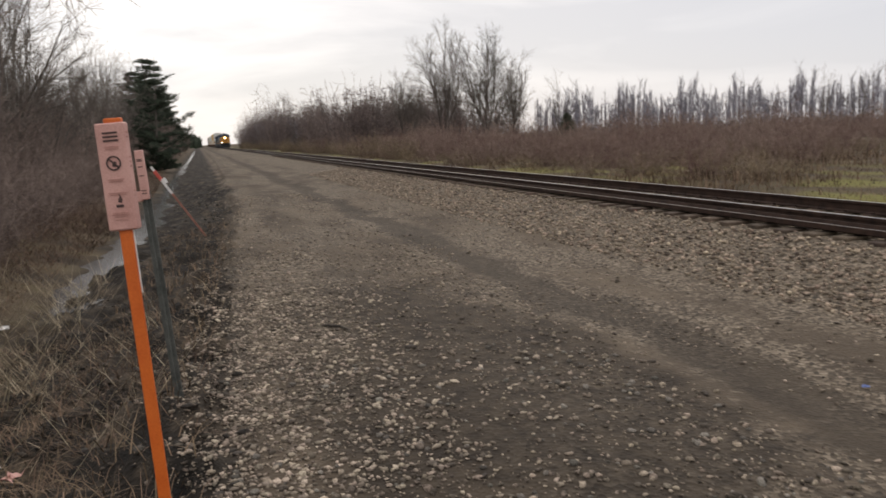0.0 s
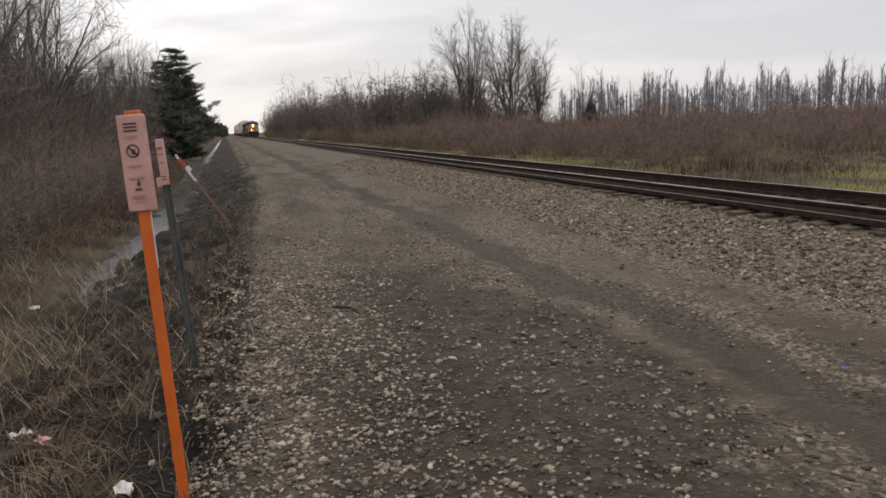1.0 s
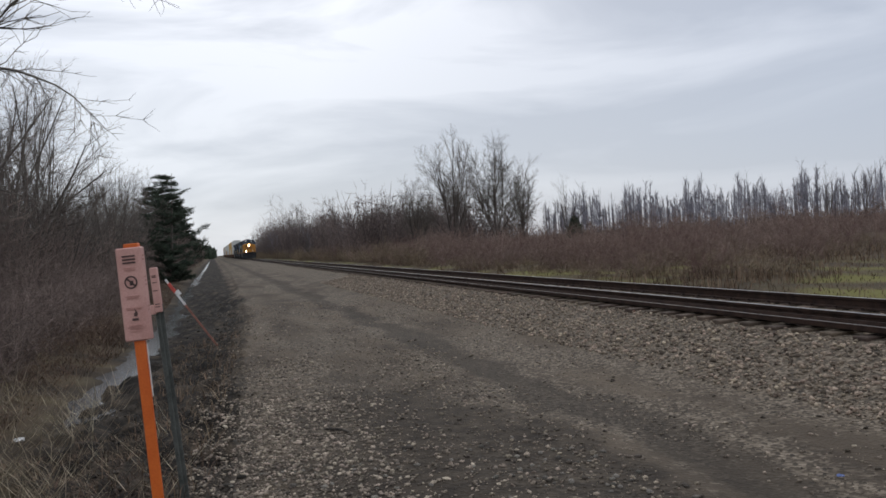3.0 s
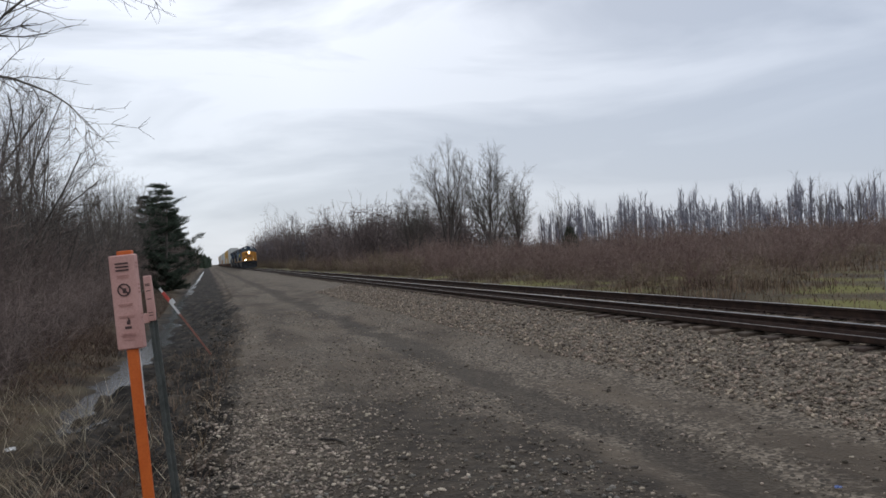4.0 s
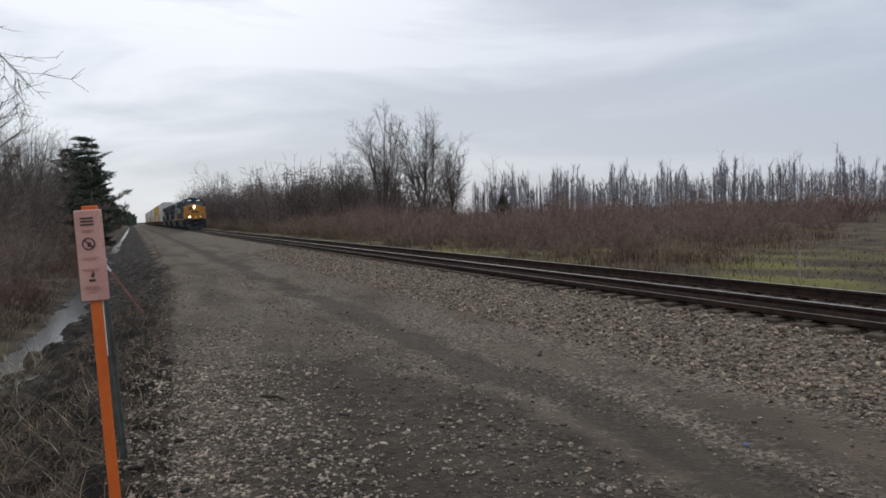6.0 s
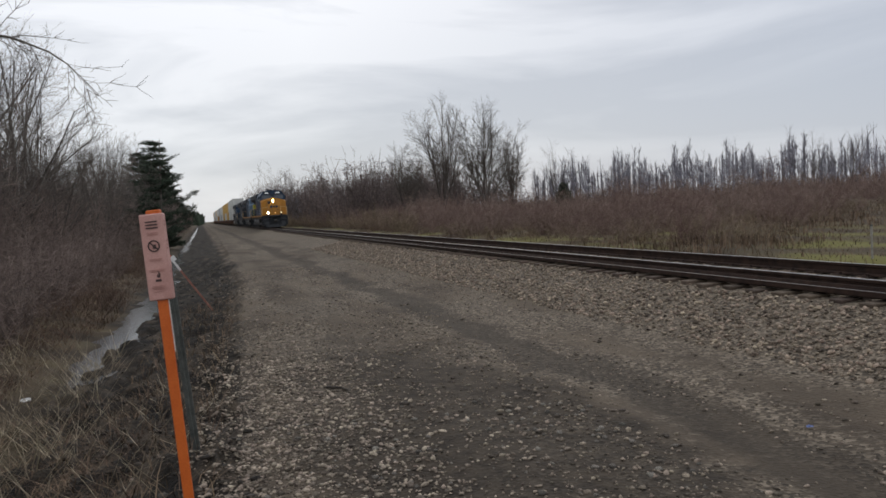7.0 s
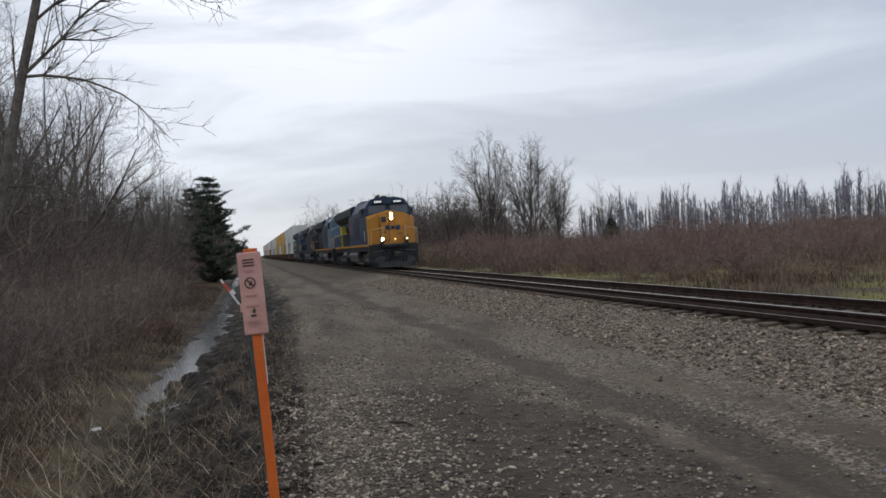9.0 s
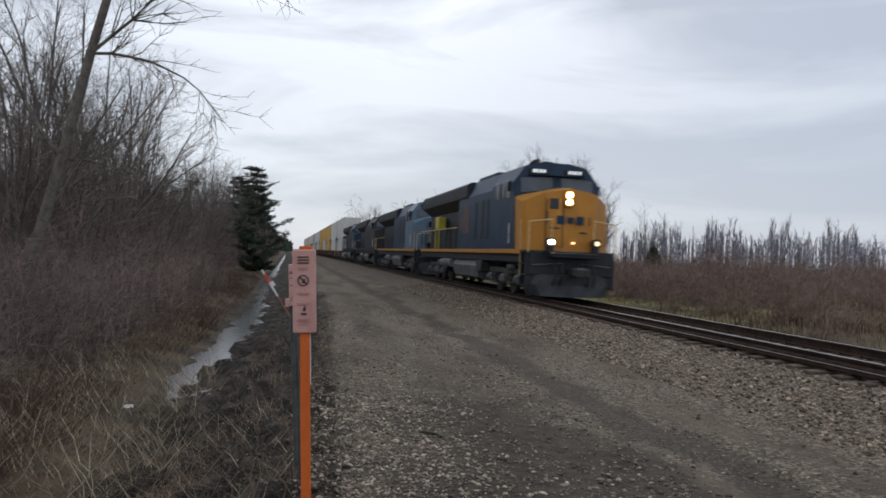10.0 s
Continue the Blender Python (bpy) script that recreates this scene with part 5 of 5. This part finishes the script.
def container(colour, length):
    """A corrugated box with corner posts, castings and rear doors."""
    if (colour, length) in container_protos:
        return copy_thing(container_protos[colour, length], Matrix())
    ob = tagged(new("shipping_container"), "%s corrugated steel shipping container" % colour, "container", "containers on the train")
    h, w, m = 2.9, 1.22, PAINTS[colour]
    n = int(length / 0.5)
    for sx in (-1, 1):
        vs, fs, q = [], [], 0
        for i in range(n):
            a = 0.2 + (length - 0.4) * i / n
            b = (length - 0.4) / n
            for yy, dx in ((a, 0.0), (a + b * 0.3, 0.0), (a + b * 0.45, -0.035), (a + b * 0.85, -0.035)):
                vs += [(sx * (w - 0.02 + dx), yy, 0.15), (sx * (w - 0.02 + dx), yy, h - 0.12)]
        k = len(vs) // 2
        fs = [(2 * i, 2 * i + 2, 2 * i + 3, 2 * i + 1) for i in range(k - 1)]
        part("side_wall", Shape().add(vs, fs), m, ob)
        part("top_rail", Shape().box(min(sx * (w - 0.08), sx * w), max(sx * (w - 0.08), sx * w), 0, length, h - 0.12, h, 0.01), m, ob)
        part("bottom_rail", Shape().box(min(sx * (w - 0.08), sx * w), max(sx * (w - 0.08), sx * w), 0, length, 0, 0.16, 0.01), m, ob)
        for a in (0, length - 0.14):
            part("corner_post", Shape().box(min(sx * (w - 0.12), sx * (w + 0.004)), max(sx * (w - 0.12), sx * (w + 0.004)), a, a + 0.14, 0, h, 0.01), m, ob)
    part("roof", Shape().box(-w + 0.06, w - 0.06, 0.04, length - 0.04, h - 0.06, h - 0.02, 0.01), m, ob)
    part("floor", Shape().box(-w + 0.06, w - 0.06, 0.04, length - 0.04, 0.04, 0.12, 0.01), M_GRIME, ob)
    for a in (0.04, length - 0.1):
        part("end_wall", Shape().box(-w + 0.1, w - 0.1, a, a + 0.06, 0.1, h - 0.1, 0.01), m, ob)
    container_protos[colour, length] = ob
    return ob


well_protos = []


def well_car():
    if well_protos:
        return copy_thing(well_protos[0], Matrix())
    ob = tagged(new("well_car"), "brown double-stack well car", "railway car", "well cars of the train")
    for sx in (-1, 1):
        sill = part("side_sill", Shape().box(min(sx * 1.32, sx * 1.48), max(sx * 1.32, sx * 1.48), 2.0, 16.4, 0.35, 1.3, 0.03), M_WELL, ob, "deep brown side sill")
        for q in range(12):
            part("rib", Shape().box(min(sx * 1.48, sx * 1.52), max(sx * 1.48, sx * 1.52), 2.4 + q * 1.2, 2.52 + q * 1.2, 0.4, 1.26, 0.005), M_WELL, sill)
    part("well_floor", Shape().box(-1.32, 1.32, 2.0, 16.4, 0.3, 0.42, 0.02), M_WELL, ob)
    for a in (0.1, 16.4):
        part("end_platform", Shape().box(-1.3, 1.3, a, a + 1.9, 1.05, 1.3, 0.03), M_WELL, ob)
    for a in (0.2, 18.2):
        t = part("truck", Shape().box(-1.05, 1.05, a - 0.2, a + 0.2, 0.45, 0.75, 0.03), M_GRIME, ob)
        for sx in (-1, 1):
            part("side_frame", Shape().prism([(a - 1.2, 0.4), (a + 1.2, 0.4), (a + 0.9, 0.62), (a + 0.3, 0.85), (a - 0.3, 0.85), (a - 0.9, 0.62)], min(sx * 0.95, sx * 1.08), max(sx * 0.95, sx * 1.08), "x"), M_GRIME, t)
        for b in (-0.88, 0.88):
            w = Shape().tube((-0.9, 0, 0), (0.9, 0, 0), 0.07, 0.07, 8)
            for sx in (-1, 1):
                w.tube((sx * 0.7, 0, 0), (sx * 0.83, 0, 0), 0.46, 0.46, 22)
            part("wheelset", w, M_GRIME, t, at=pose(0, a + b, 0.46))
    well_protos.append(ob)
    return ob


LOADS = [("white", "white"), ("white", "white"), ("yellow", "yellow"), ("white", "yellow"), ("yellow", "yellow"), ("white", "white"), ("grey", "white"), ("white", "grey"),
         ("rust", "white"), ("yellow", "white"), ("white", "white"), ("grey", "yellow"), ("white", "white"), ("rust", "grey"), ("white", "white"), ("white", "yellow")]
car_y = TRAIN_Y + 22.6 * 4 + 0.6
for k, (low, high) in enumerate(LOADS):
    y = car_y + 18.7 * k
    MOVERS.append((well_car(), 9.2, y, 0.0))
    for level, colour in enumerate((low, high)):
        ln = 12.19 if level == 0 else 16.15
        box = container(colour, ln)
        MOVERS.append((box, 9.2, y + 9.2 - ln / 2, 0.425 + 2.905 * level))


# ---- marker posts ----
M_TANK_PALE = surf("weathered_grey_wood", (0.2, 0.19, 0.17), (0.34, 0.32, 0.29), 6, 0.9, 0.3, 40)
far_post = tagged(new("verge_post"), "thin pale post standing beyond the track", "post")
part("post", Shape().box(-0.022, 0.022, -0.02, 0.02, -0.3, 0.78, 0.008), M_TANK_PALE, far_post, "weathered grey post")
part("cap", Shape().box(-0.026, 0.026, -0.024, 0.024, 0.78, 0.82, 0.008), M_GREEN_POST, far_post)
far_post.matrix_basis = pose(15.72, 14.14, float(ground_z(15.72, 14.14)))


def marker_post():
    """Flat orange post with a pink three-sided sleeve."""
    ob = tagged(new("marker_post"), "leaning orange pipeline marker post with a faded pink sign", "marker post")
    part("post", Shape().box(-0.028, 0.028, -0.01, 0.01, -0.25, 1.95, 0.004), M_ORANGE, ob, "bright orange plastic stake")
    sleeve = part("sign", Shape().box(-0.064, 0.064, -0.03, 0.03, 1.45, 1.93, 0.006), M_PINK, ob, "faded pink sign sleeve")
    part("white_strip", Shape().box(0.02, 0.031, 0.012, 0.02, 1.15, 1.47, 0.002), M_WHITE, ob, "white strip behind the post")
    part("cap", Shape().box(-0.02, 0.05, -0.02, 0.02, 1.925, 1.95, 0.004), M_ORANGE, ob)
    y = -0.0325
    for k in range(3):
        part("heading_bar", Shape().box(-0.032, 0.034, y - 0.002, y, 1.882 - k * 0.017, 1.89 - k * 0.017), M_PRINT, sleeve)
    for z, w in ((1.825, 0.03), (1.816, 0.028), (1.68, 0.036), (1.672, 0.03), (1.62, 0.04), (1.612, 0.034), (1.53, 0.036), (1.522, 0.04), (1.514, 0.03), (1.5, 0.026)):
        part("print_line", Shape().box(-w, w, y - 0.0015, y, z - 0.003, z + 0.0015), M_PRINT_PALE, sleeve)
    ring = Shape()
    n, cx, cz = 28, 0.0, 1.752
    vs, fs = [], []
    for k in range(n):
        a = 2 * math.pi * k / n
        for r in (0.033, 0.026):
            for yy in (y, y - 0.002):
                vs.append((cx + r * math.cos(a), yy, cz + r * math.sin(a)))
    for k in range(n):
        p, q = 4 * k, 4 * ((k + 1) % n)
        fs += [(p + 1, q + 1, q + 3, p + 3), (p, q, q + 1, p + 1), (p + 2, p + 3, q + 3, q + 2)]
    ring.add(vs, fs)
    slash = Matrix.Translation((cx, 0, cz)) @ Matrix.Rotation(radians(45), 4, "Y")
    ring.box(-0.028, 0.028, y - 0.002, y, -0.004, 0.004, m=slash)
    ring.box(-0.006, 0.012, y - 0.0018, y, -0.016, 0.008, m=Matrix.Translation((cx, 0, cz)))
    part("prohibition_mark", ring, M_PRINT, sleeve)
    flame = Shape().prism([(-0.004, 1.578), (0.012, 1.575), (0.016, 1.592), (0.008, 1.61), (0.002, 1.616), (0.006, 1.6), (-0.002, 1.592)], y - 0.002, y)
    flame.box(-0.014, 0.018, y - 0.002, y, 1.555, 1.567)
    part("emblem", flame, M_PRINT, sleeve)
    for z in (1.88, 1.86, 1.77, 1.75, 1.73, 1.62, 1.6):
        part("side_print", Shape().box(0.0642, 0.066, -0.012, 0.012, z, z + 0.008), M_PRINT_PALE, sleeve)
    return ob


post = marker_post()
post.matrix_basis = pose(0.3, 3.37, -0.49, 0, -2.9, -14) @ Matrix.Scale(0.925, 4)


def second_post():
    ob = tagged(new("marker_post"), "dark steel marker post with a narrow pink sign", "marker post")
    part("post", Shape().box(-0.03, 0.03, -0.006, 0.006, -0.25, 1.5, 0.002).box(-0.006, 0.006, -0.03, 0.0, -0.25, 1.5, 0.002), M_GREEN_POST, ob, "weathered grey-green steel post")
    sleeve = part("sign", Shape().box(-0.026, 0.026, -0.04, 0.02, 1.44, 1.775, 0.006), M_PINK, ob, "faded pink sign sleeve")
    for z in (1.71, 1.7, 1.66, 1.6, 1.5, 1.48):
        part("print_line", Shape().box(-0.016, 0.016, -0.043, -0.0402, z, z + 0.006), M_PRINT, sleeve)
    part("tag", Shape().box(-0.06, -0.02, -0.03, 0.0, 1.43, 1.5, 0.004), M_PINK, ob)
    return ob


post2 = second_post()
post2.matrix_basis = pose(0.29, 5.58, -0.6, 0, -4.1, -8)


def leaning_stake():
    ob = tagged(new("survey_stake"), "leaning red stake with red and white tape", "stake")
    part("stake", Shape().box(-0.02, 0.02, -0.012, 0.012, -0.2, 0.95, 0.003), M_STAKE, ob, "weathered reddish wooden stake")
    part("white_band", Shape().box(-0.024, 0.024, -0.016, 0.016, 0.95, 1.3, 0.003), M_WHITE, ob, "white painted section")
    part("red_band", Shape().box(-0.036, 0.036, -0.02, 0.02, 1.3, 1.55, 0.006), M_RED, ob, "red reflective tape")
    part("flag", Shape().box(0.0, 0.09, -0.022, -0.018, 1.2, 1.32, 0.001), M_WHITE, ob)
    part("tip", Shape().box(-0.024, 0.024, -0.016, 0.016, 1.55, 1.66, 0.003), M_WHITE, ob)
    return ob


stake = leaning_stake()
stake.matrix_basis = pose(0.456, 17.9, -0.62, 0, -33, 0)

# ---- litter and small things ----
def scrap(name, label, category, x, y, size, material, seed, lift=0.5):
    """A crumpled, folded scrap with thickness."""
    random.seed(seed)
    n, vs, fs = 5, [], []
    for k in range(2):
        for i in range(n):
            for j in range(n):
                a, b = i / (n - 1) - 0.5, j / (n - 1) - 0.5
                random.seed(seed * 100 + i * 7 + j)
                vs.append((a * size + random.gauss(0, 0.06) * size, b * size * 0.7 + random.gauss(0, 0.06) * size, size * (lift * 0.25 + random.uniform(0, 0.3)) - k * 0.004))
    for i in range(n - 1):
        for j in range(n - 1):
            p = i * n + j
            fs.append((p, p + n, p + n + 1, p + 1))
            fs.append((p + n * n, p + n * n + 1, p + n * n + n + 1, p + n * n + n))
    for i in range(n - 1):
        for p, q in ((i, i + 1), ((n - 1) * n + i, (n - 1) * n + i + 1), (i * n, (i + 1) * n), (i * n + n - 1, (i + 1) * n + n - 1)):
            fs.append((p, q, q + n * n, p + n * n))
    ob = tagged(part(name, Shape().add(vs, fs), material), label, category)
    ob.matrix_basis = pose(x, y, float(ground_z(x, y)) + 0.25 * size, 0, 0, seed * 50)
    return ob


scrap("paper_scrap", "crumpled white paper in the dead grass", "litter", -1.03, 5.86, 0.17, M_WHITE, 1)
scrap("paper_scrap", "torn white paper on the bank", "litter", -0.06, 3.96, 0.14, M_WHITE, 2)
scrap("paper_scrap", "pale paper scrap beside the ditch", "litter", -1.95, 10.72, 0.12, M_WHITE, 4)
scrap("plastic_wrapper", "faded pink plastic wrapper in the grass", "litter", -0.75, 5.25, 0.13, M_PINK, 5)
M_BLUE_PLASTIC = surf("blue_plastic", (0.06, 0.1, 0.26), (0.1, 0.15, 0.34), 9, 0.5, 0.1)
scrap("plastic_wrapper", "small blue plastic scrap on the gravel", "litter", 4.82, 4.03, 0.05, M_BLUE_PLASTIC, 6)
stick = tagged(part("stick", Shape().tube((-0.17, 0, 0.012), (0.02, 0.03, 0.02), 0.014, 0.012, 7).tube((0.02, 0.03, 0.02), (0.2, 0.0, 0.012), 0.012, 0.006, 7), M_CLOD), "short dark stick lying on the gravel", "stick")
stick.matrix_basis = pose(1.66, 7.05, float(ground_z(1.66, 7.05)), 0, 0, -58)
lump_ob = tagged(bulk("dark_stone", ICO_V * np.array([0.055, 0.04, 0.024]) * rng.uniform(0.8, 1.2, (12, 1)), ICO_F, M_CLOD), "flat black stone on the gravel", "stone")
lump_ob.matrix_basis = pose(2.1, 6.02, float(ground_z(2.1, 6.02)) + 0.012)

# ---- stones, last of the built things ----
def strew(n, x0, x1, y0, y1, bias, wheel=True):
    """Places for stones, sparser in the wheel tracks."""
    p = scatter(n, x0, x1, y0, y1, bias)
    keep = rng.uniform(0, 1, n) > 0.0
    if wheel:
        w = 0.9 * np.exp(-((p[:, 0] - 4.25 + 0.25 * np.sin(p[:, 1] * 0.4)) / 0.6) ** 2) + 0.6 * np.exp(-((p[:, 0] - 2.3) / 0.45) ** 2)
        w += 0.35 * (np.sin(p[:, 0] * 2.3 + 1) * np.sin(p[:, 1] * 1.1) > 0.25)
        keep = rng.uniform(0, 1, n) > w
    return p[keep]


p = strew(21000, 0.1, 6.6, -5, 28, 1.0)
p[:, 0] += np.interp(p[:, 1], [0, 13, 25, 50], [0, 0.3, 0.8, 1.0]) * (1 - np.clip(p[:, 0] / 6, 0, 1))
tagged(stones("road_gravel", p, np.clip(rng.gamma(2.6, 0.0095, len(p)), 0.012, 0.06), M_STONE, 0.3, 0.5), "loose grey crushed stone over brown dirt", "gravel", kind="stuff")
p = scatter(19000, 6.0, 7.78, -1, 42, 1.25)
tagged(stones("ballast", p, np.clip(rng.gamma(4.0, 0.0092, len(p)), 0.016, 0.075), M_BALLAST, 0.2, 0.7), "grey-brown track ballast on the shoulder", "ballast", kind="stuff")
p = scatter(4500, 7.8, 11.2, 2, 45, 1.4)
tagged(stones("track_ballast", p, np.clip(rng.gamma(5.0, 0.01, len(p)), 0.025, 0.08), M_BALLAST, 0.4, 0.6), "ballast between the ties", "ballast", kind="stuff")
p = strew(24000, 0.25, 4.8, 0.5, 13, 1.1)
tagged(stones("fine_gravel", p, np.clip(rng.gamma(2.2, 0.0085, len(p)), 0.009, 0.06), M_STONE, 0.28, 0.55), "pale stone chips on damp dirt", "gravel", kind="stuff")
p = scatter(15000, 0.3, 2.6, 0.8, 9.5, 1.0)
p = p[rng.uniform(0, 1, len(p)) > np.clip((p[:, 0] - 1.0) / 1.4, 0, 0.85)]
tagged(stones("shoulder_gravel", p, np.clip(rng.gamma(3.0, 0.009, len(p)), 0.012, 0.055), M_CHIPS, 0.25, 0.5), "mixed pale stone chips along the road edge", "gravel", kind="stuff")
# single stones where the path passes nearest
one = []
for k in range(8):
    v = ICO_V * rng.uniform(0.7, 1.25, (12, 1)) * np.array([1.0, rng.uniform(0.7, 1.0), rng.uniform(0.45, 0.7)])
    one.append(bulk("stone", v * 0.5, ICO_F, M_STONE_ONE, ground))
p = strew(420, 0.6, 3.6, 2.4, 6.0, 1.0)[:290]
for k, (x, y) in enumerate(p):
    if k < 8:
        ob = one[k]
    else:
        ob = new("stone", one[k % 8].data)
        ob.parent = ground
    s = float(np.clip(rng.gamma(3.0, 0.012), 0.022, 0.06))
    ob.matrix_basis = pose(x, y, float(ground_z(x, y)) + 0.12 * s, rng.uniform(-15, 15), rng.uniform(-15, 15), rng.uniform(0, 360)) @ Matrix.Scale(s, 4)


def motions():
    """The train comes on at a steady speed."""
    for ob, x, y, z in MOVERS:
        walk(ob, [(t * 0.5, pose(x, y - SPEED * t * 0.5, z)) for t in range(21)])
    for axle, y, z in AXLES:
        walk(axle, [(k / FPS, pose(0, y, z, math.degrees(SPEED * k / FPS / WHEEL_R), 0, 0)) for k in range(301)])


motions()
